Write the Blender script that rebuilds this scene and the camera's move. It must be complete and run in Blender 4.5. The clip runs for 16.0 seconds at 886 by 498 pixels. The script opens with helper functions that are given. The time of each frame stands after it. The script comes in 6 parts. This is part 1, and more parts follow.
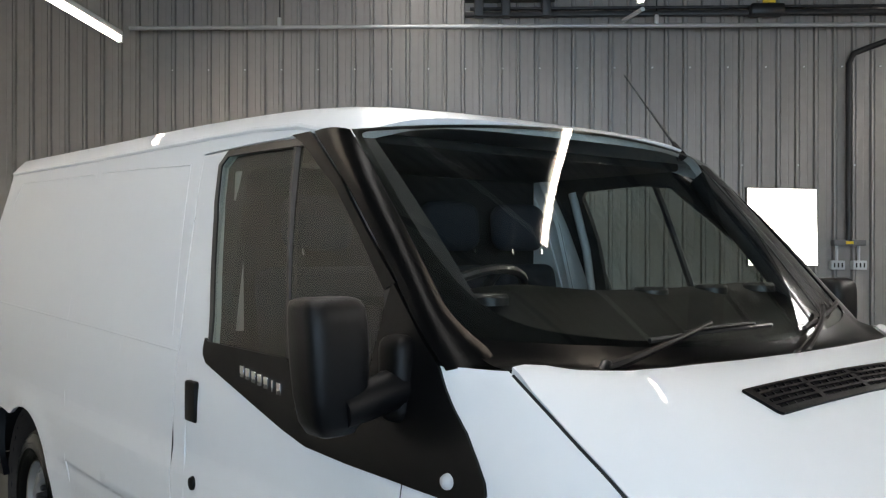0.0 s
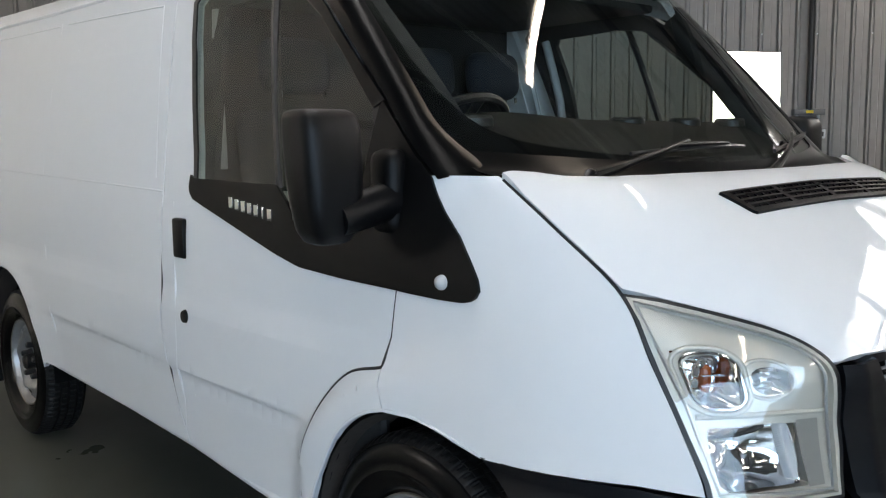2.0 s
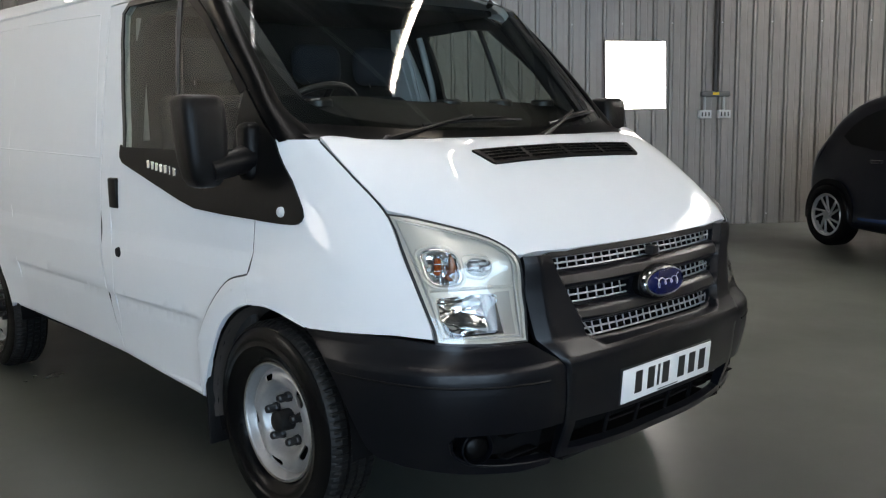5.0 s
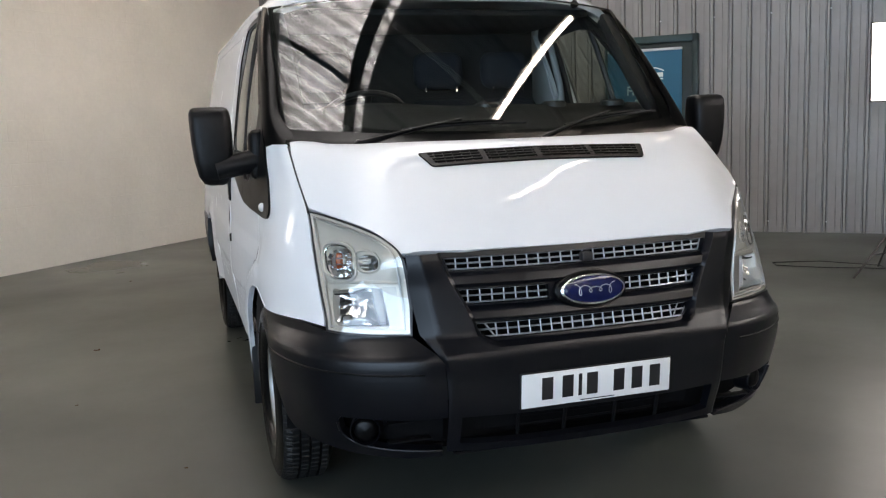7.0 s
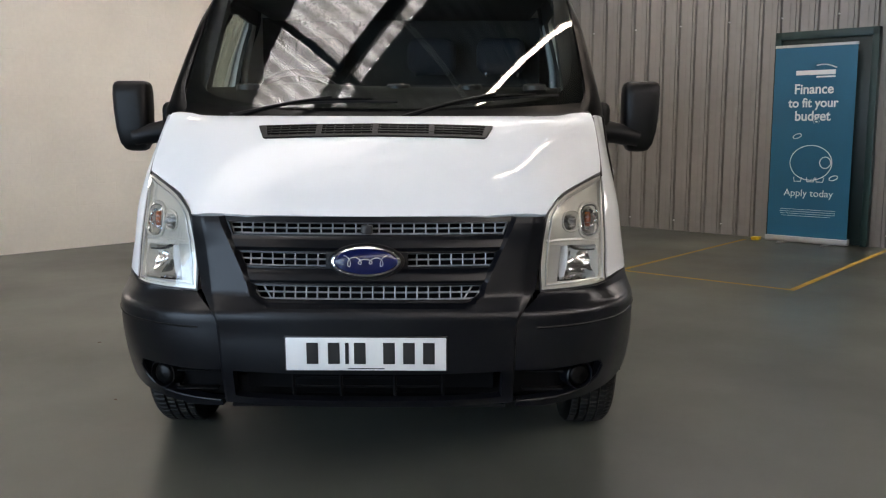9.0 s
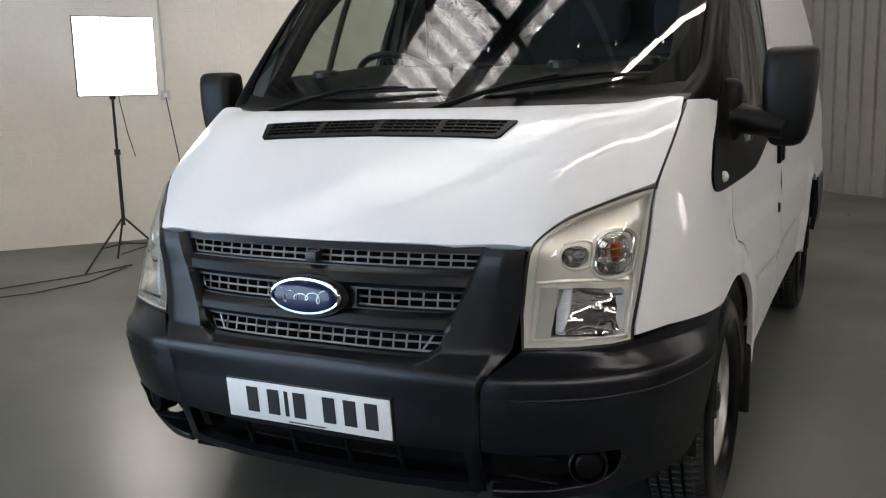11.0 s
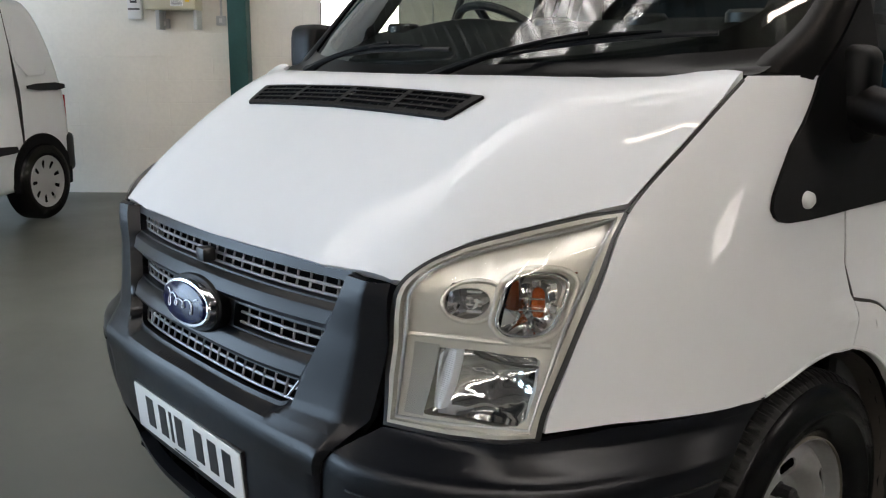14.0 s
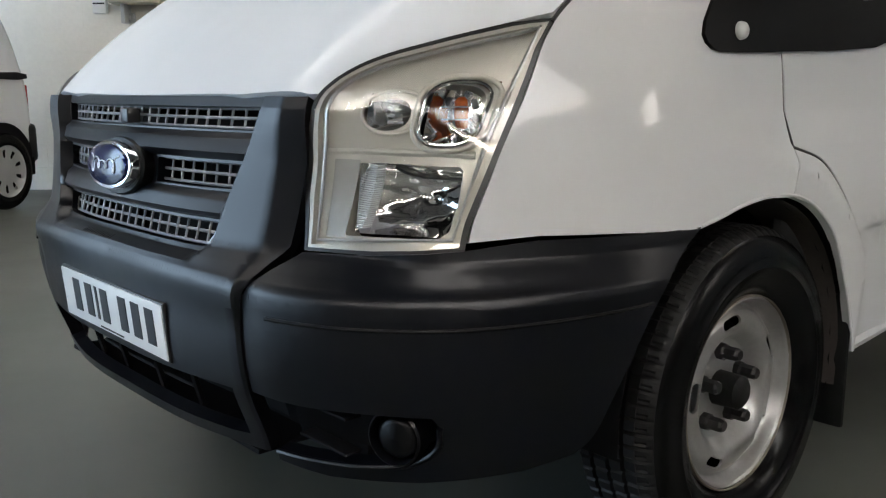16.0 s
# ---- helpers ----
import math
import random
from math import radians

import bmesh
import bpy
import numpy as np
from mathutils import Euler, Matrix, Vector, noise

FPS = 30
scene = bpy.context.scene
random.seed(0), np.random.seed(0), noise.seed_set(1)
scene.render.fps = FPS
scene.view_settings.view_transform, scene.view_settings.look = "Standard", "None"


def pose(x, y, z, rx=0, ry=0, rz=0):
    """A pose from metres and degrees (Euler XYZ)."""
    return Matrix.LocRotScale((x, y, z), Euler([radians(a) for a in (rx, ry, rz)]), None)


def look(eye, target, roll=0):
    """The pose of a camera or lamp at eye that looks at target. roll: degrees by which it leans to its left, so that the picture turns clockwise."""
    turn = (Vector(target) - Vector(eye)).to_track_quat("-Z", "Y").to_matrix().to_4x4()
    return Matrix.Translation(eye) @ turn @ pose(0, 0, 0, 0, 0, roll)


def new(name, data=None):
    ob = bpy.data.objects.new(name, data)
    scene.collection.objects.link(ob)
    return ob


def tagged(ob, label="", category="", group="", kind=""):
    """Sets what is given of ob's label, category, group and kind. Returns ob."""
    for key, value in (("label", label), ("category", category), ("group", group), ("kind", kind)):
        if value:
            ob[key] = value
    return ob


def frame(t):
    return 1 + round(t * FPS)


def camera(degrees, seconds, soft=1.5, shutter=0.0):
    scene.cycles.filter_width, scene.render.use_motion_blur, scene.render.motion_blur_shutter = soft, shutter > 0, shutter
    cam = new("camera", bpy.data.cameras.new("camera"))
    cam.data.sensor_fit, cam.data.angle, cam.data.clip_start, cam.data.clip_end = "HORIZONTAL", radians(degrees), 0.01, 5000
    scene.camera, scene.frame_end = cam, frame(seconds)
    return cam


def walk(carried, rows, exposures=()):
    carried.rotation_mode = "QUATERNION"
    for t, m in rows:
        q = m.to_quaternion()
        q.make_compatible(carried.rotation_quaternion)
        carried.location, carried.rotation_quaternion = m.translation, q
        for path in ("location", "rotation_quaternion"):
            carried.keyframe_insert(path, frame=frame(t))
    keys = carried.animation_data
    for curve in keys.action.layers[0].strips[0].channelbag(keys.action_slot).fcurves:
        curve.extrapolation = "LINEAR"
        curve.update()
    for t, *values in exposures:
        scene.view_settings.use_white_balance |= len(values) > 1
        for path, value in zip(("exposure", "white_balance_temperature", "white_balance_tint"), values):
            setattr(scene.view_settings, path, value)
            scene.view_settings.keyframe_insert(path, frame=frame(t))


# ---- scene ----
cam = camera(53.0, 16.0, soft=1.2)
PATH = [
    (0, (-2.102, -0.526, 1.556), (-0.831, 1.019, 1.556), 0.1),
    (0.5, (-2.133, -0.443, 1.554), (-0.845, 1.086, 1.567), 0.1),
    (1, (-2.152, -0.403, 1.503), (-0.85, 1.115, 1.507), -0.1),
    (1.5, (-2.177, -0.411, 1.43), (-0.863, 1.085, 1.249), -0.5),
    (2, (-2.199, -0.537, 1.387), (-0.873, 0.94, 1.14), -0.7),
    (2.5, (-2.286, -0.683, 1.345), (-0.959, 0.774, 1.004), -0.4),
    (3, (-2.439, -0.779, 1.333), (-1.105, 0.666, 0.971), -0.4),
    (3.5, (-2.57, -0.93, 1.33), (-1.211, 0.491, 0.968), -0.3),
    (4, (-2.674, -1.201, 1.328), (-1.297, 0.207, 0.981), -0.3),
    (4.5, (-2.66, -1.388, 1.354), (-1.277, 0.021, 1.034), -0.8),
    (4.7, (-2.613, -1.434, 1.355), (-1.225, -0.025, 1.055), -0.9),
    (6.8, (-1.428, -2.379, 1.356), (-0.773, -0.508, 1.092), -1.7),
    (7, (-1.274, -2.45, 1.349), (-0.687, -0.558, 1.077), -2.0),
    (7.5, (-0.866, -2.693, 1.341), (-0.412, -0.766, 1.058), -2.2),
    (8, (-0.471, -2.801, 1.329), (-0.181, -0.844, 1.034), -2.0),
    (8.5, (-0.113, -2.834, 1.32), (-0.003, -0.856, 1.046), -2.3),
    (9, (0.266, -2.786, 1.248), (0.255, -0.804, 0.982), 0.1),
    (9.2, (0.401, -2.723, 1.217), (0.27, -0.745, 0.953), -0.2),
    (11.3, (1.45, -1.639, 1.383), (0.478, 0.072, 1.028), -1.0),
    (11.5, (1.506, -1.51, 1.418), (0.468, 0.161, 1.058), -0.5),
    (12, (1.648, -1.227, 1.467), (0.468, 0.344, 1.091), 0.3),
    (12.5, (1.676, -0.974, 1.487), (0.373, 0.489, 1.085), 0.4),
    (13, (1.695, -0.857, 1.492), (0.31, 0.525, 1.079), 0.2),
    (13.5, (1.73, -0.795, 1.449), (0.288, 0.525, 1.026), 0.2),
    (14, (1.743, -0.714, 1.332), (0.257, 0.559, 0.915), 0.3),
    (14.5, (1.744, -0.671, 1.182), (0.235, 0.603, 0.865), -0.4),
    (15, (1.772, -0.657, 1.054), (0.274, 0.63, 0.74), -1.0),
    (15.5, (1.786, -0.666, 0.985), (0.295, 0.627, 0.661), -0.4),
    (16, (1.817, -0.652, 0.974), (0.352, 0.663, 0.620), -0.2),
]
walk(cam, [(t, look(eye, target, roll)) for t, eye, target, roll in PATH], (
    (0, -0.06, 7000, 14), (1.5, -0.03, 6950, 15), (4.5, 0.0, 6950, 14), (7, 0.05, 7100, 18), (9, 0.05, 7150, 18), (12, 0.02, 7000, 16), (14, 0.02, 7050, 16), (16, 0.06, 6900, 14)))

# ---- light: overcast daylight through grimy roof lights, rows of tube lamps, two photographic lamps ----
world = bpy.data.worlds.new("sky")
scene.world = world
world.use_nodes = True
wn = world.node_tree
sky = wn.nodes.new("ShaderNodeTexSky")
sky.sky_type, sky.sun_disc = "NISHITA", False
sky.sun_elevation, sky.sun_rotation = radians(48), radians(120)
wn.links.new(sky.outputs[0], wn.nodes["Background"].inputs[0])
wn.nodes["Background"].inputs[1].default_value = 0.12
sun = new("sun", bpy.data.lights.new("sun", "SUN"))
sun.data.energy, sun.data.angle, sun.data.color = 2.5, radians(6), (1.0, 0.95, 0.88)
sun.matrix_world = look((0, 0, 20), (3.2, -5.6, 11.0))
TUBE_POWER, PANEL_POWER, DOOR_POWER = 34.0, 9.0, 820.0
doorway = new("door_daylight", bpy.data.lights.new("door_daylight", "AREA"))
doorway.data.shape, doorway.data.size, doorway.data.size_y = "RECTANGLE", 4.0, 9.0
doorway.data.energy, doorway.data.color = DOOR_POWER, (0.50, 0.74, 1.0)
doorway.matrix_world = Matrix.Rotation(math.atan2(0.748, 0.664), 4, "Z") @ Matrix.Translation((-10.15, 0.0, 2.02)) @ Matrix.Rotation(radians(-90), 4, "Y")
for mid_b, power in ((1.70, 2050.0), (-6.85, 6350.0)):
    daylight = new("roof_daylight", bpy.data.lights.new("roof_daylight", "AREA"))
    daylight.data.shape, daylight.data.size, daylight.data.size_y = "RECTANGLE", 18.0, 1.6
    daylight.data.energy, daylight.data.color = power, (0.93, 0.97, 1.0)
    daylight.matrix_world = Matrix.Rotation(math.atan2(0.748, 0.664), 4, "Z") @ Matrix.Translation((-0.85, mid_b, 5.7))


# ---- materials ----
def mat(name, color, rough=0.5, metal=0.0, spec=0.5, coat=0.0, vary=0.0, scale=8.0, bump=0.0, bump_scale=60.0, tint=None, emit=0.0, rough_vary=0.0, grain=0.4):
    """A surface with variation at two scales in colour and gloss and a fine relief."""
    m = bpy.data.materials.new(name)
    m.use_nodes = True
    nt = m.node_tree
    b = nt.nodes["Principled BSDF"]
    b.inputs["Base Color"].default_value = (*color, 1)
    b.inputs["Roughness"].default_value = rough
    b.inputs["Metallic"].default_value = metal
    b.inputs["Specular IOR Level"].default_value = spec
    b.inputs["Coat Weight"].default_value = coat
    b.inputs["Coat Roughness"].default_value = 0.04
    if emit:
        b.inputs["Emission Color"].default_value = (*color, 1)
        b.inputs["Emission Strength"].default_value = emit
    co = nt.nodes.new("ShaderNodeTexCoord")
    if vary or rough_vary:
        big, fine = nt.nodes.new("ShaderNodeTexNoise"), nt.nodes.new("ShaderNodeTexNoise")
        big.inputs["Scale"].default_value, big.inputs["Detail"].default_value = scale * 0.25, 5
        fine.inputs["Scale"].default_value, fine.inputs["Detail"].default_value = scale * 6, 4
        mixn = nt.nodes.new("ShaderNodeMath")
        mixn.operation = "MULTIPLY_ADD"
        mixn.inputs[1].default_value = grain
        nt.links.new(co.outputs["Object"], big.inputs["Vector"])
        nt.links.new(co.outputs["Object"], fine.inputs["Vector"])
        nt.links.new(fine.outputs["Fac"], mixn.inputs[0])
        nt.links.new(big.outputs["Fac"], mixn.inputs[2])
        ramp = nt.nodes.new("ShaderNodeMapRange")
        ramp.inputs["From Min"].default_value, ramp.inputs["From Max"].default_value = 0.25 + grain * 0.5, 0.75 + grain * 0.5
        nt.links.new(mixn.outputs[0], ramp.inputs["Value"])
        if vary:
            mx = nt.nodes.new("ShaderNodeMix")
            mx.data_type = "RGBA"
            lo = tint or tuple(c * (1 - vary) for c in color)
            mx.inputs["A"].default_value = (*color, 1)
            mx.inputs["B"].default_value = (*lo, 1)
            nt.links.new(ramp.outputs["Result"], mx.inputs["Factor"])
            nt.links.new(mx.outputs["Result"], b.inputs["Base Color"])
        if rough_vary:
            rr = nt.nodes.new("ShaderNodeMapRange")
            rr.inputs["To Min"].default_value, rr.inputs["To Max"].default_value = rough, rough + rough_vary
            nt.links.new(ramp.outputs["Result"], rr.inputs["Value"])
            nt.links.new(rr.outputs["Result"], b.inputs["Roughness"])
    if bump:
        bn, bp = nt.nodes.new("ShaderNodeTexNoise"), nt.nodes.new("ShaderNodeBump")
        bn.inputs["Scale"].default_value, bn.inputs["Detail"].default_value = bump_scale, 6
        bp.inputs["Strength"].default_value, bp.inputs["Distance"].default_value = bump, 0.004
        nt.links.new(co.outputs["Object"], bn.inputs["Vector"])
        nt.links.new(bn.outputs["Fac"], bp.inputs["Height"])
        nt.links.new(bp.outputs["Normal"], b.inputs["Normal"])
    return m


def glass(name, tint, ior=1.5, rough=0.0):
    """Thin clear glass: light passes straight through it, and it mirrors by its angle."""
    m = bpy.data.materials.new(name)
    m.use_nodes = True
    nt = m.node_tree
    nt.nodes.remove(nt.nodes["Principled BSDF"])
    clear, gloss, mix, fr, power, scale = (nt.nodes.new("ShaderNode" + k) for k in ("BsdfTransparent", "BsdfGlossy", "MixShader", "LayerWeight", "Math", "Math"))
    power.operation, scale.operation = "POWER", "MULTIPLY_ADD"
    clear.inputs[0].default_value = (*tint, 1)
    gloss.inputs["Roughness"].default_value = rough
    fr.inputs[0].default_value = 0.5
    base = 2.0 * ((ior - 1) / (ior + 1)) ** 2
    power.inputs[1].default_value, scale.inputs[1].default_value, scale.inputs[2].default_value = 5, 1 - base, base
    nt.links.new(fr.outputs["Facing"], power.inputs[0])
    nt.links.new(power.outputs[0], scale.inputs[0])
    nt.links.new(scale.outputs[0], mix.inputs[0])
    nt.links.new(clear.outputs[0], mix.inputs[1])
    nt.links.new(gloss.outputs[0], mix.inputs[2])
    nt.links.new(mix.outputs[0], nt.nodes["Material Output"].inputs[0])
    return m


def roof_light_material():
    """Ribbed translucent sheet, speckled with moss and dirt; its stripes mix dirt with painted rib shading."""
    m = bpy.data.materials.new("dirty_translucent_sheet")
    m.use_nodes = True
    nt = m.node_tree
    nt.nodes.remove(nt.nodes["Principled BSDF"])
    co = nt.nodes.new("ShaderNodeTexCoord")
    spots, cloud = nt.nodes.new("ShaderNodeTexNoise"), nt.nodes.new("ShaderNodeTexNoise")
    spots.inputs["Scale"].default_value, spots.inputs["Detail"].default_value = 32, 6
    cloud.inputs["Scale"].default_value, cloud.inputs["Detail"].default_value = 3.5, 9
    r1, r2 = nt.nodes.new("ShaderNodeValToRGB"), nt.nodes.new("ShaderNodeValToRGB")
    r1.color_ramp.elements[0].position, r1.color_ramp.elements[1].position = 0.425, 0.46
    r1.color_ramp.elements[0].color, r1.color_ramp.elements[1].color = (0.04, 0.04, 0.03, 1), (1, 1, 1, 1)
    r2.color_ramp.elements[0].position, r2.color_ramp.elements[1].position = 0.30, 0.62
    r2.color_ramp.elements[0].color, r2.color_ramp.elements[1].color = (0.42, 0.41, 0.38, 1), (0.98, 0.98, 0.97, 1)
    mul = nt.nodes.new("ShaderNodeMix")
    mul.data_type, mul.blend_type = "RGBA", "MULTIPLY"
    mul.inputs["Factor"].default_value = 1
    tr = nt.nodes.new("ShaderNodeBsdfTranslucent")
    for n in (spots, cloud):
        nt.links.new(co.outputs["Object"], n.inputs["Vector"])
    nt.links.new(spots.outputs["Fac"], r1.inputs[0])
    nt.links.new(cloud.outputs["Fac"], r2.inputs[0])
    nt.links.new(r1.outputs[0], mul.inputs["A"])
    nt.links.new(r2.outputs[0], mul.inputs["B"])
    # stripes at the rib pitch: valley dirt plus the ribs' shading, put into the colour
    split, wave, band = nt.nodes.new("ShaderNodeSeparateXYZ"), nt.nodes.new("ShaderNodeMath"), nt.nodes.new("ShaderNodeMapRange")
    rib_shade_grime = nt.nodes.new("ShaderNodeMix")
    rib_shade_grime.data_type, rib_shade_grime.blend_type = "RGBA", "MULTIPLY"
    rib_shade_grime.inputs["Factor"].default_value = 0.85
    freq = nt.nodes.new("ShaderNodeMath")
    freq.operation, freq.inputs[1].default_value = "MULTIPLY", 2 * math.pi / 0.19
    wave.operation = "SINE"
    band.inputs["From Min"].default_value, band.inputs["From Max"].default_value = -0.7, 0.8
    band.inputs["To Min"].default_value, band.inputs["To Max"].default_value = 0.20, 1.0
    nt.links.new(co.outputs["Object"], split.inputs[0])
    nt.links.new(split.outputs["X"], freq.inputs[0])
    nt.links.new(freq.outputs[0], wave.inputs[0])
    nt.links.new(wave.outputs[0], band.inputs["Value"])
    nt.links.new(mul.outputs["Result"], rib_shade_grime.inputs["A"])
    nt.links.new(band.outputs["Result"], rib_shade_grime.inputs["B"])
    nt.links.new(rib_shade_grime.outputs["Result"], tr.inputs[0])
    nt.links.new(tr.outputs[0], nt.nodes["Material Output"].inputs[0])
    return m


PAINT = mat("white_vehicle_paint", (0.75, 0.77, 0.785), 0.6, spec=0.04, coat=0.6, vary=0.03, scale=3, rough_vary=0.06)
PAINT.node_tree.nodes["Principled BSDF"].inputs["Coat Roughness"].default_value = 0.025
PLASTIC = mat("black_bumper_plastic", (0.0026, 0.0031, 0.0050), 0.30, spec=0.29, vary=0.25, scale=6, rough_vary=0.08)
TRIM = mat("black_gloss_trim", (0.002, 0.002, 0.0022), 0.40, spec=0.17, bump=0.08, bump_scale=700, rough_vary=0.1, vary=0.2)
PILLAR = mat("satin_black_pillar", (0.0018, 0.0018, 0.002), 0.30, spec=0.13, vary=0.1)
TEXTURED = mat("textured_black_plastic", (0.0030, 0.0030, 0.0036), 0.42, spec=0.22, vary=0.15, bump=0.15, bump_scale=900)
# near black for dark parts, and for shade painted into hollows
DARK = mat("black_parts_cavity_shade", (0.004, 0.004, 0.0045), 0.8, spec=0.1, vary=0.3)
TREAD = mat("dusty_tread_rubber", (0.010, 0.010, 0.010), 0.5, spec=0.25, vary=0.4, scale=30, bump=0.2, bump_scale=300)
RUBBER = mat("tyre_rubber", (0.0028, 0.0028, 0.0030), 0.22, spec=0.15, vary=0.15, scale=20, bump=0.06, bump_scale=300, rough_vary=0.03)
STEEL = mat("silver_painted_steel", (0.40, 0.40, 0.395), 0.33, metal=0.6, vary=0.22, scale=14, rough_vary=0.05)
CHROME = mat("chrome", (0.80, 0.81, 0.83), 0.08, metal=1.0, vary=0.05)
SILVER = mat("silver_plastic", (0.55, 0.56, 0.57), 0.28, metal=0.7, vary=0.08)
GRILLE = mat("grey_grille_plastic", (0.30, 0.31, 0.32), 0.32, metal=0.5, vary=0.15)
BLUE = mat("blue_enamel", (0.003, 0.007, 0.050), 0.15, spec=0.35, coat=0.1, vary=0.05)
PLATE = mat("white_reflective_plate", (0.78, 0.78, 0.77), 0.30, vary=0.04)
INK = mat("black_ink", (0.012, 0.012, 0.013), 0.4, vary=0.1)
AMBER = mat("amber_bulb", (0.30, 0.055, 0.008), 0.2, coat=0.4, vary=0.05)
REFLECTOR = mat("lamp_reflector", (0.78, 0.78, 0.79), 0.07, metal=1.0, vary=0.08, bump=0.05, bump_scale=30)
LAMP_HOUSING = mat("pale_lamp_housing", (0.62, 0.60, 0.55), 0.30, metal=0.30, vary=0.10, scale=10)
SMOKE = mat("grey_lamp_panel", (0.40, 0.39, 0.37), 0.34, metal=0.5, vary=0.12)
FLUTE = mat("pale_fluted_reflector", (0.80, 0.84, 0.90), 0.25, metal=0.1, vary=0.04)
DIRTY = mat("dusty_arch_flange", (0.040, 0.031, 0.026), 0.75, vary=0.5, scale=14, bump=0.3, bump_scale=80)
LENS = glass("clear_lamp_lens", (0.96, 0.96, 0.94), 1.45)
WINDSCREEN = glass("windscreen_glass", (0.80, 0.84, 0.81), 1.52)
SIDE_GLASS = glass("side_window_glass", (0.52, 0.57, 0.52), 1.5)
SEAT = mat("dark_blue_seat_cloth", (0.020, 0.025, 0.036), 0.9, vary=0.3, scale=12, bump=0.3, bump_scale=400)
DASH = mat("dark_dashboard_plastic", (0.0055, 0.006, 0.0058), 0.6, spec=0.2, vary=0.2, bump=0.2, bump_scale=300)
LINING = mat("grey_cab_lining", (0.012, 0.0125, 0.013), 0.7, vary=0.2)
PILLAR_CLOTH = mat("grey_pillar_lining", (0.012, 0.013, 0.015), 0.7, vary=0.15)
DOOR_CARD = mat("pale_grey_pillar", (0.42, 0.44, 0.45), 0.5, vary=0.08)
MIRROR = mat("mirror", (0.85, 0.86, 0.87), 0.02, metal=1.0)
BLACK_METAL = mat("black_metal", (0.02, 0.02, 0.021), 0.4, metal=0.3, vary=0.2)
GREEN_STEEL = mat("green_painted_steel", (0.006, 0.075, 0.072), 0.42, vary=0.35, scale=10, bump=0.1, rough_vary=0.15)
CLADDING = mat("grey_coated_cladding", (0.30, 0.28, 0.262), 0.34, metal=0.25, vary=0.18, scale=2.0, bump=0.06, bump_scale=20, rough_vary=0.12)
# for the unseen side wall; its grey is chosen to darken reflections
UNSEEN_WALL = mat("unseen_side_wall_grey", (0.30, 0.29, 0.275), 0.5, vary=0.12, scale=2.0)
WHITEWALL = mat("white_painted_blockwork", (0.86, 0.83, 0.755), 0.75, vary=0.12, scale=5, bump=0.9, bump_scale=14)
# faint courses of the painted blocks
nt = WHITEWALL.node_tree
blocks, flatten, split_axis, course = (nt.nodes.new("ShaderNode" + k) for k in ("TexBrick", "CombineXYZ", "SeparateXYZ", "Bump"))
nt.links.new(nt.nodes["Texture Coordinate"].outputs["Object"], split_axis.inputs[0])
nt.links.new(split_axis.outputs["X"], flatten.inputs["X"])
nt.links.new(split_axis.outputs["Z"], flatten.inputs["Y"])
nt.links.new(flatten.outputs[0], blocks.inputs["Vector"])
blocks.inputs["Scale"].default_value, blocks.inputs["Mortar Size"].default_value, blocks.inputs["Mortar Smooth"].default_value = 1.0, 0.006, 0.6
blocks.inputs["Brick Width"].default_value, blocks.inputs["Row Height"].default_value = 0.45, 0.225
course.invert = True
course.inputs["Strength"].default_value, course.inputs["Distance"].default_value = 0.35, 0.004
nt.links.new(blocks.outputs["Fac"], course.inputs["Height"])
nt.links.new(nt.nodes["Bump"].outputs["Normal"], course.inputs["Normal"])
nt.links.new(course.outputs["Normal"], nt.nodes["Principled BSDF"].inputs["Normal"])
FLOOR = mat("grey_green_painted_concrete", (0.096, 0.103, 0.089), 0.24, vary=0.42, scale=2.2, rough_vary=0.22, grain=0.05)
SHEET = mat("grey_roof_sheet", (0.16, 0.16, 0.155), 0.6, vary=0.2, scale=3)
ROOF_LIGHT = roof_light_material()
GALV = mat("galvanised_pipe", (0.55, 0.55, 0.54), 0.4, metal=0.6, vary=0.2)
CREAM = mat("cream_steel_box", (0.58, 0.54, 0.40), 0.4, vary=0.06)
PALE = mat("pale_grey_plastic", (0.55, 0.56, 0.56), 0.4, vary=0.06)
YELLOW = mat("yellow_floor_paint", (0.62, 0.36, 0.04), 0.5, vary=0.3, scale=20)
TEAL = mat("teal_printed_banner", (0.006, 0.12, 0.22), 0.45, vary=0.06)
PRINT = mat("white_print", (0.80, 0.82, 0.82), 0.5)
NAVY = mat("dark_car_paint", (0.003, 0.004, 0.008), 0.3, spec=0.25, coat=0.35, vary=0.1)
TUBE = mat("lit_tube", (1.0, 0.90, 0.77), 0.4, emit=TUBE_POWER)
PANEL = mat("lit_softbox_face", (1.0, 0.98, 0.95), 0.6, emit=PANEL_POWER)
STICKER = mat("yellow_warning_label", (0.80, 0.55, 0.03), 0.5)
FLAP = mat("rubber_mudflap", (0.004, 0.004, 0.0045), 0.5, spec=0.25, vary=0.2)


# ---- building blocks ----
def link(name, bm, material, parent=None, label="", smooth=True, sharp=40):
    """Turn a bmesh into one mesh object, smooth but for its sharp edges."""
    bm.normal_update()
    if smooth:
        for f in bm.faces:
            f.smooth = True
        for e in bm.edges:
            if len(e.link_faces) != 2 or e.calc_face_angle(0) > radians(sharp):
                e.smooth = False
    me = bpy.data.meshes.new(name)
    bm.to_mesh(me)
    bm.free()
    me.materials.append(material)
    ob = new(name, me)
    if parent is not None:
        ob.parent = parent
    if label:
        tagged(ob, label)
    return ob


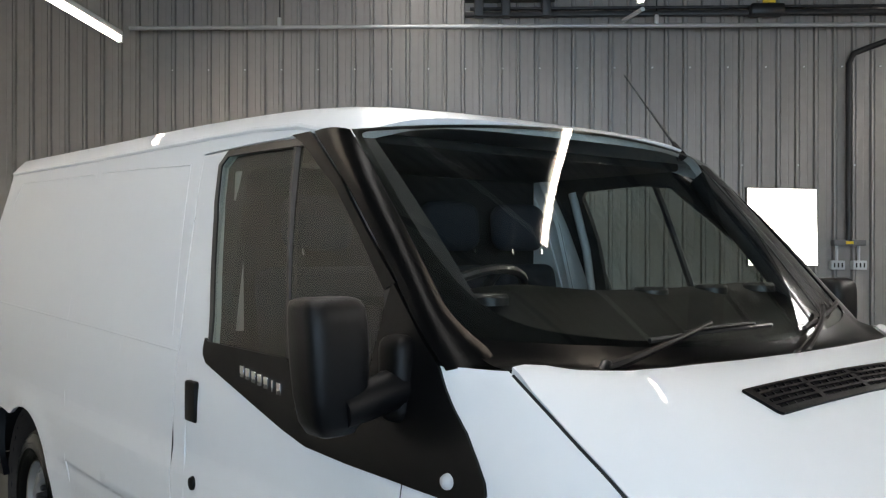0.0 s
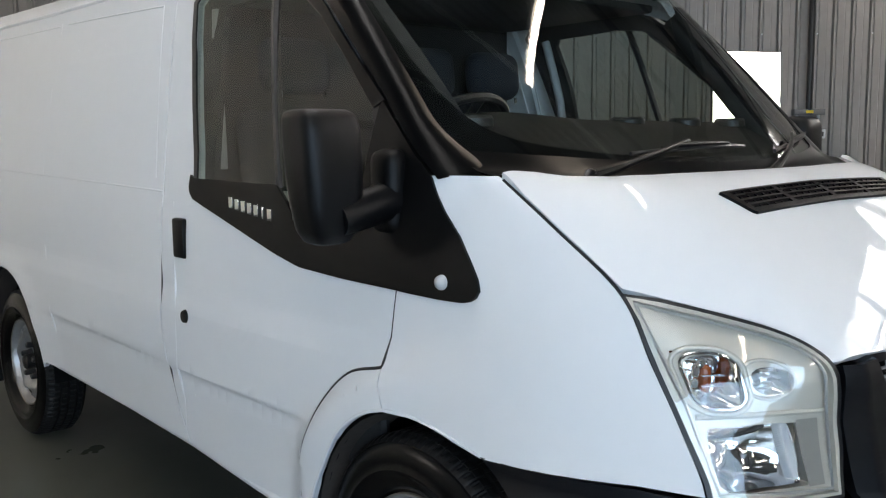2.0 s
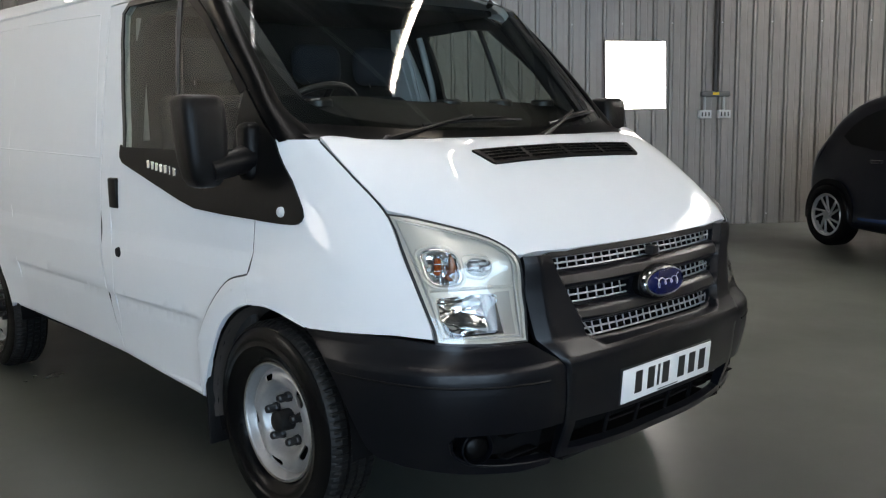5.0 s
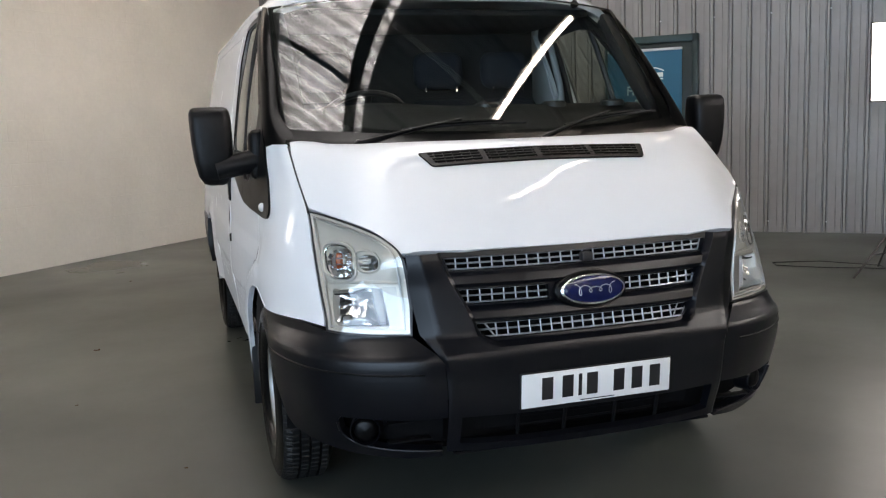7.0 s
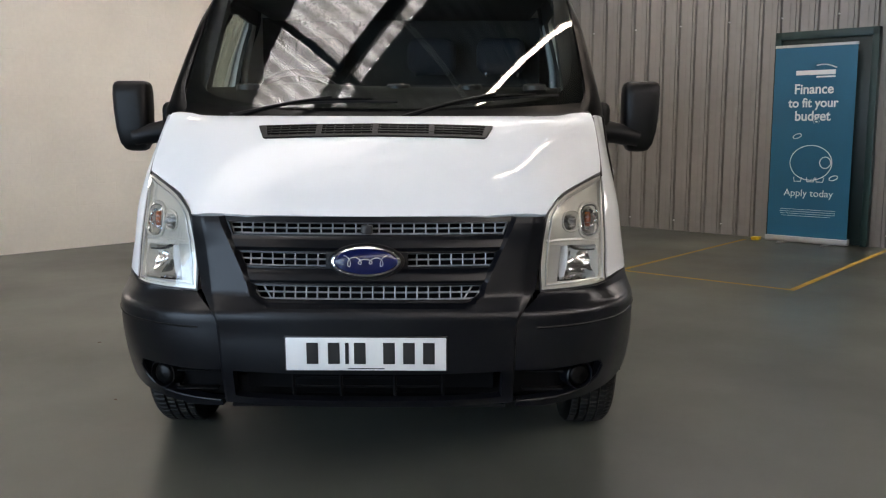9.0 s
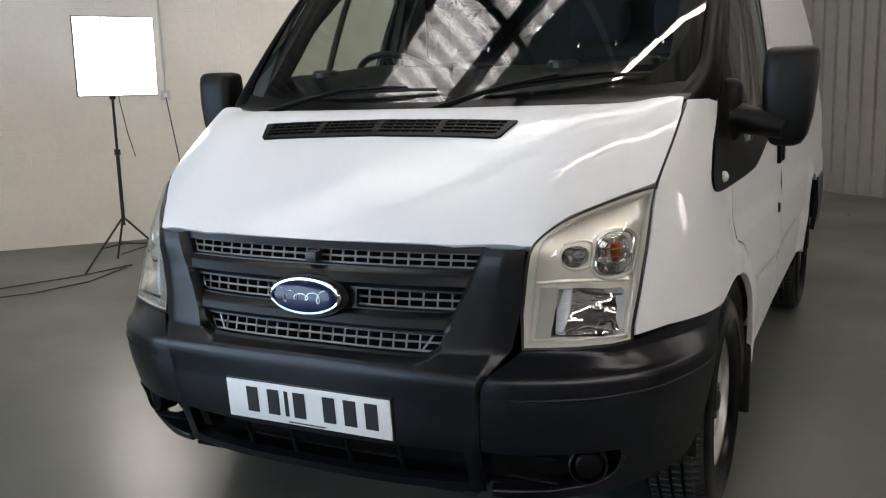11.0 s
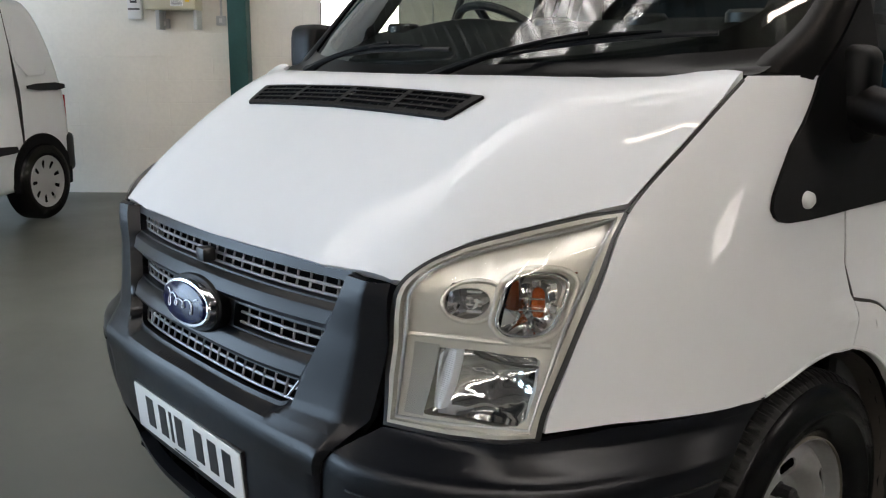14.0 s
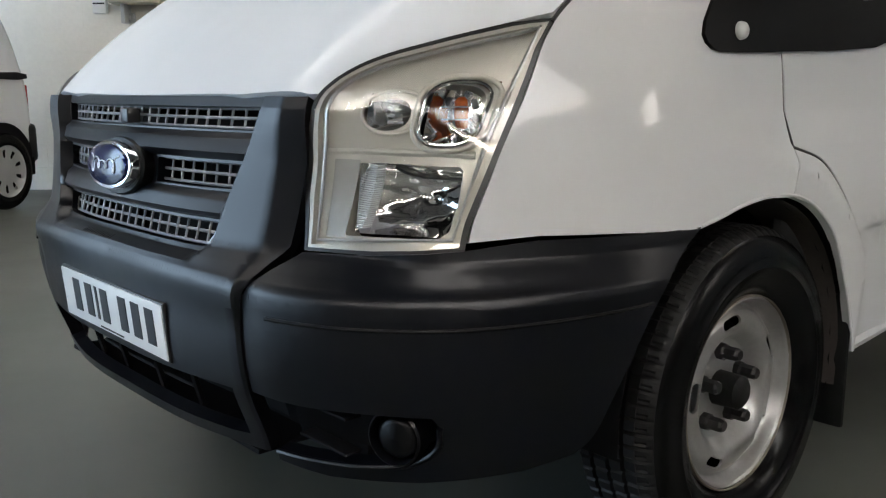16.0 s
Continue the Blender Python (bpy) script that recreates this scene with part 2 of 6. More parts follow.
def part(name, bm, material, parent, label="", **k):
    return link(name, bm, material, parent, label, **k)


def thing(name, label, category, m=None, group="", kind=""):
    ob = new(name)
    ob.empty_display_size = 0.1
    if m is not None:
        ob.matrix_world = m
    return tagged(ob, label, category, group, kind)


def add_box(bm, x0, x1, y0, y1, z0, z1, bevel=0.0, seg=2, m=None):
    made = bmesh.ops.create_cube(bm, size=1.0)["verts"]
    t = Matrix.Translation(((x0 + x1) / 2, (y0 + y1) / 2, (z0 + z1) / 2)) @ Matrix.Diagonal((abs(x1 - x0), abs(y1 - y0), abs(z1 - z0), 1))
    bmesh.ops.transform(bm, matrix=t, verts=made)
    if bevel:
        edges = list({e for v in made for e in v.link_edges})
        made = list({v for f in bmesh.ops.bevel(bm, geom=edges, offset=bevel, segments=seg, profile=0.5, affect="EDGES")["faces"] for v in f.verts} | {v for v in made if v.is_valid})
    if m is not None:
        bmesh.ops.transform(bm, matrix=m, verts=made)
    return bm


def box(x0, x1, y0, y1, z0, z1, bevel=0.0, seg=2, m=None):
    return add_box(bmesh.new(), x0, x1, y0, y1, z0, z1, bevel, seg, m)


def add_tube(bm, pts, r, n=10, caps=True):
    """A round bar along a line of points; r is one radius or one for each point."""
    pts = [Vector(p) for p in pts]
    rs = r if isinstance(r, (list, tuple)) else [r] * len(pts)
    rings, up = [], None
    for i, p in enumerate(pts):
        d = (pts[min(i + 1, len(pts) - 1)] - pts[max(i - 1, 0)]).normalized()
        if up is None:
            up = Vector((0, 0, 1)) if abs(d.z) < 0.9 else Vector((1, 0, 0))
        a = d.cross(up).normalized()
        up = a.cross(d).normalized()
        rings.append([bm.verts.new(p + (a * math.cos(2 * math.pi * k / n) + up * math.sin(2 * math.pi * k / n)) * rs[i]) for k in range(n)])
    for s, e in zip(rings, rings[1:]):
        for k in range(n):
            bm.faces.new((s[k], s[(k + 1) % n], e[(k + 1) % n], e[k]))
    if caps:
        bm.faces.new(rings[0][::-1])
        bm.faces.new(rings[-1])
    return bm


def tube(pts, r, n=10):
    return add_tube(bmesh.new(), pts, r, n)


def revolve(profile, n, skip=None, wobble=None):
    """Turn a profile of (radius, along) about the x axis. skip(i, k) leaves a face out."""
    bm = bmesh.new()
    rings = []
    for i, (r, x) in enumerate(profile):
        ring = []
        for k in range(n):
            a = 2 * math.pi * k / n
            rr = r + (wobble(i, k) if wobble else 0)
            ring.append(bm.verts.new((x, rr * math.cos(a), rr * math.sin(a))))
        rings.append(ring)
    for i in range(len(profile) - 1):
        for k in range(n):
            if skip and skip(i, k):
                continue
            bm.faces.new((rings[i][k], rings[i][(k + 1) % n], rings[i + 1][(k + 1) % n], rings[i + 1][k]))
    return bm


def hermite(xs, ys, x):
    """Smooth curve through knots; ys may have columns."""
    xs, ys, x = np.asarray(xs, float), np.asarray(ys, float), np.asarray(x, float)
    d = np.diff(ys, axis=0) / (np.diff(xs).reshape((-1,) + (1,) * (ys.ndim - 1)))
    m = np.concatenate([d[:1], (d[1:] + d[:-1]) / 2, d[-1:]])
    i = np.clip(np.searchsorted(xs, x) - 1, 0, len(xs) - 2)
    h = xs[i + 1] - xs[i]
    t = np.clip((x - xs[i]) / h, -0.3, 1.3)
    if ys.ndim > 1:
        t, h = t[..., None], h[..., None]
    return (2 * t**3 - 3 * t**2 + 1) * ys[i] + (t**3 - 2 * t**2 + t) * h * m[i] + (3 * t**2 - 2 * t**3) * ys[i + 1] + (t**3 - t**2) * h * m[i + 1]


def dense(loop, step, closed=True):
    out = []
    n = len(loop)
    for i in range(n if closed else n - 1):
        a, b = Vector(loop[i]), Vector(loop[(i + 1) % n])
        k = max(1, int(math.ceil((b - a).length / step)))
        out += [a.lerp(b, j / k) for j in range(k)]
    if not closed:
        out.append(Vector(loop[-1]))
    return out


def smooth_loop(loop, turns=1, keep=()):
    """Round the corners of a closed line, but for the kept ones."""
    for _ in range(turns):
        out = []
        n = len(loop)
        for i, p in enumerate(loop):
            p, a, b = Vector(p), Vector(loop[i - 1]), Vector(loop[(i + 1) % n])
            if i in keep:
                out.append(p)
            else:
                out += [p.lerp(a, 0.25), p.lerp(b, 0.25)]
        loop, keep = out, ()
    return loop


def curve(pts, n=6):
    """A smooth line through a few points, ends included."""
    t = np.concatenate([[0], np.cumsum([math.dist(a, b) for a, b in zip(pts, pts[1:])])])
    at = hermite(t, np.array(pts, float), np.linspace(0, t[-1], (len(pts) - 1) * n + 1))
    return [tuple(p) for p in at]


def rounded(x0, x1, z0, z1, r, n=5):
    out = []
    for cx, cz, a in ((x1 - r, z1 - r, 0), (x0 + r, z1 - r, 90), (x0 + r, z0 + r, 180), (x1 - r, z0 + r, 270)):
        out += [(cx + r * math.cos(radians(a + 90 * k / n)), cz + r * math.sin(radians(a + 90 * k / n))) for k in range(n + 1)]
    return out


def panel(name, loop, fmap, material, parent, label="", step=0.05, thick=0.02, holes=(), lift=0.0, fold=0.003, sharp=40, cuts=((), ()), centre=(0, 2.2, 0.9), weld=False):
    """A pressed panel: a flat outline with holes, cut into a fine grid, laid on the surface fmap(u, v) and folded in along its rims."""
    bm = bmesh.new()
    for lp in (loop, *holes):
        vs = [bm.verts.new((p[0], p[1], 0)) for p in dense(lp, step)]
        for i in range(len(vs)):
            bm.edges.new((vs[i], vs[(i + 1) % len(vs)]))
    bmesh.ops.triangle_fill(bm, edges=bm.edges[:], use_beauty=False, use_dissolve=False)
    us, vs = [v.co.x for v in bm.verts], [v.co.y for v in bm.verts]
    for axis, lo, hi in ((0, min(us), max(us)), (1, min(vs), max(vs))):
        k = int((hi - lo) / step)
        no = Vector((1, 0, 0)) if axis == 0 else Vector((0, 1, 0))
        for j in range(1, k + 1):
            at = lo + (hi - lo) * j / (k + 1)
            if all(abs(at - c) > step * 0.25 for c in cuts[axis]):
                bmesh.ops.bisect_plane(bm, geom=bm.verts[:] + bm.edges[:] + bm.faces[:], dist=1e-5, plane_co=no * at, plane_no=no)
        for at in cuts[axis]:
            bmesh.ops.bisect_plane(bm, geom=bm.verts[:] + bm.edges[:] + bm.faces[:], dist=1e-5, plane_co=no * at, plane_no=no)
    bmesh.ops.dissolve_limit(bm, angle_limit=0.001, verts=[], edges=[e for e in bm.edges if len(e.link_faces) == 2 and abs(e.verts[0].co.x - e.verts[1].co.x) > 1e-4 and abs(e.verts[0].co.y - e.verts[1].co.y) > 1e-4])
    flat = np.array([v.co[:] for v in bm.verts])
    d = 1e-3
    u, v = flat[:, 0], flat[:, 1]
    p = fmap(u, v)
    nrm = np.cross(fmap(u + d, v) - fmap(u - d, v), fmap(u, v + d) - fmap(u, v - d))
    nrm /= np.linalg.norm(nrm, axis=1)[:, None] + 1e-12
    if nrm[:, 2].mean() + 0.3 * (p * nrm)[:, :2].sum(1).mean() * 0 < -0.99:
        nrm = -nrm
    if ((p - np.array(centre)) * nrm).sum(1).mean() < 0:
        nrm = -nrm
        bmesh.ops.reverse_faces(bm, faces=bm.faces[:])
    p = p + nrm * lift
    for vert, q in zip(bm.verts, p):
        vert.co = q
    if thick:
        normal = {vert: Vector(q) for vert, q in zip(bm.verts, nrm)}
        rim = [e for e in bm.edges if len(e.link_faces) == 1]
        src = {vert for e in rim for vert in e.verts}
        made = bmesh.ops.extrude_edge_only(bm, edges=rim)["geom"]
        low = [g for g in made if isinstance(g, bmesh.types.BMVert)]
        near = {}
        for vert in src:
            near[tuple(round(c, 6) for c in vert.co)] = normal[vert]
        for vert in low:
            vert.co -= near[tuple(round(c, 6) for c in vert.co)] * thick
    if weld:
        bmesh.ops.remove_doubles(bm, verts=bm.verts[:], dist=1e-5)
    return link(name, bm, material, parent, label, sharp=sharp)


def text_mesh(body, size, material, m, name="lettering", parent=None, depth=0.001, align="CENTER", bold=0.0):
    cu = bpy.data.curves.new(name, "FONT")
    cu.body, cu.size, cu.extrude, cu.align_x, cu.offset = body, size, depth, align, bold
    tmp = new(name, cu)
    me = bpy.data.meshes.new_from_object(tmp.evaluated_get(bpy.context.evaluated_depsgraph_get()))
    bpy.data.objects.remove(tmp)
    me.materials.clear()
    me.materials.append(material)
    ob = new(name, me)
    ob.parent = parent
    ob.matrix_basis = m
    return ob


# ---- the hall: its two walls meet behind the van; a runs to the clad wall, b to the painted wall ----
ROOM = Matrix.Rotation(math.atan2(0.748, 0.664), 4, "Z")
A0, A1, B0, B1, EAVES = -10.0, 8.3, -11.0, 7.08, 4.95


def structure(name, bm, material, label, category="", **k):
    ob = link(name, bm, material, None, label, **k)
    ob.matrix_world = ROOM
    return tagged(ob, label, category or name.split("_")[0], kind="structure")


structure("floor", box(A0 - 0.3, A1 + 0.3, B0 - 0.3, B1 + 0.3, -0.2, 0), FLOOR, "grey-green painted concrete floor with a worn sheen", "floor", smooth=False)
structure("wall_west", box(A0 - 0.3, A1 + 0.3, B1, B1 + 0.25, 0, EAVES), WHITEWALL, "white painted blockwork wall, scuffed near the floor", "wall", smooth=False)
# unseen end wall, added in cladding grey so plastics and glass reflect dark
structure("wall_south", box(A0 - 0.25, A0, B0, -4.6, 0, EAVES), CLADDING, "unseen wall beside the open vehicle door, grey to keep reflections dark", "wall", smooth=False)
structure("wall_south", box(A0 - 0.25, A0, 4.6, B1, 0, EAVES), CLADDING, "unseen wall beside the open vehicle door, grey to keep reflections dark", "wall", smooth=False)
structure("wall_south", box(A0 - 0.25, A0, -4.6, 4.6, 4.1, EAVES), CLADDING, "unseen wall above the open vehicle door, grey to keep reflections dark", "wall", smooth=False)
structure("ground", box(-60, A0 - 0.3, -40, 40, -0.25, -0.02), mat("yard_asphalt", (0.07, 0.07, 0.07), 0.9, vary=0.3, scale=3), "grey asphalt yard outside the open door", "ground", smooth=False)
# unseen side wall, added with a grey that holds reflections down
structure("wall_east", box(A0 - 0.3, A1 + 0.3, B0 - 0.25, B0, 0, EAVES), UNSEEN_WALL, "unseen side wall of the hall, grey to keep reflections dark", "wall", smooth=False)


def cladding(b0, b1, pitch=0.2075):
    """Trapezoid-ribbed steel sheet, ribs upright, seen from a smaller than A1."""
    bm = bmesh.new()
    prof, b, k = [], b0, 0
    while b < b1:
        prof += [(b, 0.0), (b + 0.003, 0.014), (b + 0.012, 0.014), (b + 0.022, -0.022), (b + 0.046, -0.022), (b + 0.056, 0.014), (b + 0.065, 0.014), (b + 0.068, 0.0), (b + 0.120, 0.0), (b + 0.123, 0.002), (b + 0.127, 0.002), (b + 0.130, 0.0)]
        b += pitch
    low = [bm.verts.new((A1 + d, q, 0.0)) for q, d in prof]
    top = [bm.verts.new((A1 + d, q, EAVES)) for q, d in prof]
    for i in range(len(prof) - 1):
        bm.faces.new((low[i], low[i + 1], top[i + 1], top[i]))
    return bm


wall_north = structure("wall_north", cladding(-11.1055, B1 - 0.01), CLADDING, "grey ribbed steel cladding wall", "wall", smooth=False)
for z, b0, gap, n in ((3.60, 4.71, 0.42, 22), (2.50, 4.45, 0.62, 16), (0.13, 4.45, 0.62, 16)):
    for k in range(n):
        part("fixing", tube([(A1 - 0.024, b0 - gap * k, z), (A1 - 0.008, b0 - gap * k, z)], 0.009, 8), PLATE, wall_north)
structure("wall_north_backing", box(A1 + 0.03, A1 + 0.25, B0, B1, 0, EAVES), SHEET, "dark backing behind the steel cladding", "wall", smooth=False)

# roof: ribbed sheets with long dirty roof lights, purlins and beams
LIGHT_STRIPS = ((1.00, 2.40), (-7.5, -6.2))


def ribbed(b0, b1, a0, a1, z, pitch, depth, step=0.04):
    bm = bmesh.new()
    n = int((a1 - a0) / step)
    rows = []
    for i in range(n + 1):
        a = a0 + (a1 - a0) * i / n
        h = depth * math.cos(2 * math.pi * a / pitch)
        rows.append((bm.verts.new((a, b0, z + h)), bm.verts.new((a, b1, z + h))))
    for r, s in zip(rows, rows[1:]):
        bm.faces.new((r[0], r[1], s[1], s[0]))
    return bm


edge = B0 - 0.2
for s0, s1 in sorted(LIGHT_STRIPS):
    structure("ceiling", ribbed(edge, s0, A0 - 0.2, A1 + 0.2, EAVES + 0.05, 0.16, 0.025), SHEET, "grey ribbed roof sheet on purlins", "ceiling")
    structure("roof_light", ribbed(s0, s1, A0 - 0.2, A1 + 0.2, EAVES + 0.05, 0.19, 0.03), ROOF_LIGHT, "dirty translucent ribbed roof light sheet", "roof light")
    edge = s1
structure("ceiling", ribbed(edge, B1 + 0.2, A0 - 0.2, A1 + 0.2, EAVES + 0.05, 0.16, 0.025), SHEET, "grey ribbed roof sheet on purlins", "ceiling")
for a in np.arange(0.27 - 9.0, A1, 1.8):
    structure("purlin", box(a - 0.04, a + 0.04, B0, B1, EAVES - 0.16, EAVES, 0.005), BLACK_METAL, "dark steel purlin under the roof sheets", "purlin", smooth=False)
for b in (1.18, -3.0, -7.9):
    w = 0.075 if b > 0 else 0.10
    structure("roof_beam", box(A0, A1, b - w, b + w, EAVES - 0.56, EAVES - 0.17, 0.01), BLACK_METAL, "dark steel roof beam", "beam", smooth=False)


def room(m):
    return ROOM @ m


def tube_lamp(a, b, z, along_a=True, length=1.78):
    lamp = thing("tube_lamp", "white batten lamp with a lit tube, hung from the roof", "lamp", room(pose(a, b, z, 0, 0, 0 if along_a else 90)), "tube lamps")
    part("housing", box(-length / 2, length / 2, -0.035, 0.035, 0.03, 0.085, 0.01), PALE, lamp)
    part("tube", tube([(-length / 2 + 0.02, 0, 0), (length / 2 - 0.02, 0, 0)], 0.026, 12), TUBE, lamp, "glowing white tube")
    for s in (-1, 1):
        part("end_cap", box(s * length / 2 - 0.02, s * length / 2 + 0.02, -0.03, 0.03, -0.03, 0.04, 0.006), PALE, lamp)
        part("hanger", tube([(s * length * 0.35, 0, 0.08), (s * length * 0.35, 0, EAVES - z - 0.1)], 0.004, 6), BLACK_METAL, lamp)
    return lamp


for b, row in ((4.8, (1.75, 3.95, 6.1)), (-0.15, (-7.6, -4.4, 1.85, 4.85)), (-5.1, (-7.6, -4.5, -1.4, 1.75, 4.85)), (-9.0, (-4.5, 1.75))):
    for a in row:
        tube_lamp(a, b, 3.65)


# ---- the van: y runs from its nose to its tail, x across it, and its floor contact is z = 0 ----
KNOTS = [0, 0.2, 0.38, 0.46, 0.60, 0.72, 0.84, 1.0]
SIDE_Z = [0.0, 0.25, 0.4, 0.55, 0.6, 0.72, 0.855, 0.93, 1.0, 1.1, 1.2, 1.3, 1.5, 1.7, 1.84, 1.88, 1.95, 2.0]
SIDE_X = [0.93, 0.945, 0.962, 0.975, 0.981, 0.981, 0.977, 0.966, 0.966, 0.963, 0.953, 0.938, 0.905, 0.865, 0.825, 0.813, 0.797, 0.785]
NOSE = {
    0.28: ((0, 0.10), (0.26, 0.108), (0.47, 0.14), (0.56, 0.165), (0.71, 0.245), (0.83, 0.36), (0.925, 0.58)),
    0.36: ((0, 0.075), (0.26, 0.083), (0.475, 0.122), (0.57, 0.145), (0.73, 0.225), (0.85, 0.345), (0.945, 0.57)),
    0.46: ((0, 0.05), (0.26, 0.057), (0.48, 0.088), (0.575, 0.105), (0.745, 0.19), (0.87, 0.32), (0.962, 0.565)),
    0.60: ((0, 0.045), (0.26, 0.05), (0.485, 0.074), (0.58, 0.085), (0.755, 0.165), (0.885, 0.305), (0.968, 0.565)),
    0.655: ((0, 0.05), (0.26, 0.055), (0.485, 0.080), (0.58, 0.092), (0.75, 0.172), (0.88, 0.31), (0.965, 0.565)),
    0.662: ((0, 0.053), (0.26, 0.059), (0.485, 0.086), (0.58, 0.100), (0.745, 0.179), (0.873, 0.312), (0.962, 0.565)),
    0.684: ((0, 0.0625), (0.26, 0.0695), (0.485, 0.102), (0.58, 0.123), (0.7315, 0.1915), (0.849, 0.2955), (0.953, 0.565)),
    0.706: ((0, 0.072), (0.26, 0.080), (0.485, 0.118), (0.58, 0.146), (0.718, 0.204), (0.825, 0.279), (0.944, 0.565)),
    0.72: ((0, 0.075), (0.26, 0.083), (0.485, 0.122), (0.58, 0.15), (0.715, 0.205), (0.82, 0.278), (0.942, 0.565)),
    0.85: ((0, 0.092), (0.26, 0.102), (0.475, 0.138), (0.585, 0.165), (0.71, 0.235), (0.822, 0.335), (0.925, 0.58)),
    0.965: ((0, 0.118), (0.26, 0.127), (0.47, 0.152), (0.59, 0.168), (0.70, 0.25), (0.824, 0.40), (0.915, 0.60)),
    1.09: ((0, 0.20), (0.26, 0.205), (0.48, 0.235), (0.60, 0.28), (0.71, 0.36), (0.825, 0.477), (0.895, 0.66)),
    1.20: ((0, 0.40), (0.26, 0.40), (0.48, 0.43), (0.60, 0.47), (0.71, 0.53), (0.834, 0.628), (0.884, 0.77)),
    1.31: ((0, 0.60), (0.26, 0.60), (0.48, 0.62), (0.60, 0.65), (0.71, 0.71), (0.838, 0.795), (0.878, 0.89)),
}
NOSE_Z = list(NOSE)


def flank(y, z):
    """Half the van's width at a place on its side."""
    y, z = np.asarray(y, float), np.asarray(z, float)
    r = np.hypot(y - 0.955, (z - 0.36) * 1.0)
    rise = np.clip((0.525 - r) / 0.055, 0, 1)
    flare = 0.022 * rise * rise * (3 - 2 * rise) * np.clip((r - 0.3) / 0.1, 0, 1) * np.clip((y - 0.62) / 0.12, 0, 1)
    r2 = np.hypot(y - 3.888, z - 0.36)
    flare = flare + 0.012 * np.clip(1 - np.abs(r2 - 0.47) / 0.10, 0, 1) ** 1.5
    step = -0.013 * np.clip((0.668 + 0.012 * (y - 2.15) - z) / 0.008, 0, 1) * np.clip((y - 1.40) / 0.02, 0, 1) * np.clip((3.30 - y) / 0.02, 0, 1)
    return step + np.interp(z, SIDE_Z, SIDE_X) * 0.6 + hermite(SIDE_Z, SIDE_X, z) * 0.4 - 0.028 * np.clip((2.0 - y) / 0.95, 0, 1.2) ** 1.5 + flare


def wrap(p, z):
    """A place on the nose (p below 1) or the flank (p is y above 1), on the side of positive x."""
    p, z = np.asarray(p, float), np.asarray(z, float)
    table = np.array([NOSE[k] for k in NOSE_Z])
    end = np.stack([flank(np.full(len(NOSE_Z), 1.0), np.array(NOSE_Z)), np.full(len(NOSE_Z), 1.0)], 1)
    table = np.concatenate([table, end[:, None]], 1)
    at = hermite(NOSE_Z, table.reshape(len(NOSE_Z), -1), np.clip(z, 0.2, 1.4)).reshape(z.shape + (8, 2))
    ks = np.array(KNOTS)
    q = np.clip(np.abs(p), 0, 1)
    i = np.clip(np.searchsorted(ks, q) - 1, 0, 6)
    h = (ks[i + 1] - ks[i])[..., None]
    d = (at[..., 1:, :] - at[..., :-1, :]) / np.diff(ks)[:, None]
    m = np.concatenate([d[..., :1, :] * np.array([1, 0]), (d[..., 1:, :] + d[..., :-1, :]) / 2, d[..., -1:, :]], -2)
    m[..., -1, :] = (0.03, 1.6)
    take = lambda a, j: np.take_along_axis(a, j[..., None, None], -2)[..., 0, :]
    t = ((q - ks[i])[..., None]) / h
    xy = (2 * t**3 - 3 * t**2 + 1) * take(at, i) + (t**3 - 2 * t**2 + t) * h * take(m, i) + (3 * t**2 - 2 * t**3) * take(at, i + 1) + (t**3 - t**2) * h * take(m, i + 1)
    back = np.abs(p) >= 1
    x = np.where(back, flank(np.abs(p), z), xy[..., 0]) * np.where(p < 0, -1, 1)
    y = np.where(back, np.abs(p), xy[..., 1])
    return np.stack([x, y, z], -1)


def at_x(x, z):
    g = np.linspace(0, 0.9, 181)
    return float(np.interp(x, wrap(g, np.full(181, z))[:, 0], g))


def at_y(y, z):
    if y >= 1:
        return y
    g = np.linspace(0.3, 1.0, 281)
    return float(np.interp(y, wrap(g, np.full(281, z))[:, 1], g))


def flat_y(loop):
    return [(at_y(y, z), z) for y, z in loop]


def side(s):
    def f(p, z):
        q = wrap(p, z)
        q[:, 0] *= s
        return q
    return f


HOOD_Y = [0.08, 0.126, 0.16, 0.25, 0.34, 0.432, 0.505, 0.56, 0.62, 0.72, 0.9]
HOOD_Z = [0.89, 0.962, 1.002, 1.084, 1.153, 1.217, 1.259, 1.282, 1.298, 1.318, 1.345]
SWEEP_X = [0, 0.3, 0.45, 0.59, 0.70, 0.80, 0.825, 0.85]
SWEEP_Y = [0, 0.009, 0.020, 0.045, 0.108, 0.200, 0.228, 0.255]


def hood(x, y):
    q = y - hermite(SWEEP_X, SWEEP_Y, np.abs(x))
    z = np.where((q > 0.126) & (q < 0.62), 0.76437 + q * (2.05819 + q * (-4.76094 + q * (7.97152 - 5.49908 * q))), hermite(HOOD_Y, HOOD_Z, q))
    z = z + np.interp(y, SEAM_Y, SEAM_FIX) * np.clip((np.abs(x) - 0.60) / 0.21, 0, 1.2) ** 2
    d = np.abs(x) - (0.575 + 0.2 * (y - 0.2))
    fold = np.clip(d, 0, 0.3)
    z = z - 0.065 * fold * np.clip((0.56 - y) / 0.2, 0, 1)
    return np.stack([x, y, z], -1)


# the bonnet's edge follows the wing
seam = wrap(np.full(7, 0.7225), np.linspace(1.09, 1.298, 7))
SEAM_Y, SEAM_FIX = [0.0, 1.0], [0.0, 0.0]
fix = seam[:, 2] - hood(seam[:, 0], seam[:, 1])[:, 2]
SEAM_Y, SEAM_FIX = list(seam[:, 1]), list(fix + 0.001)


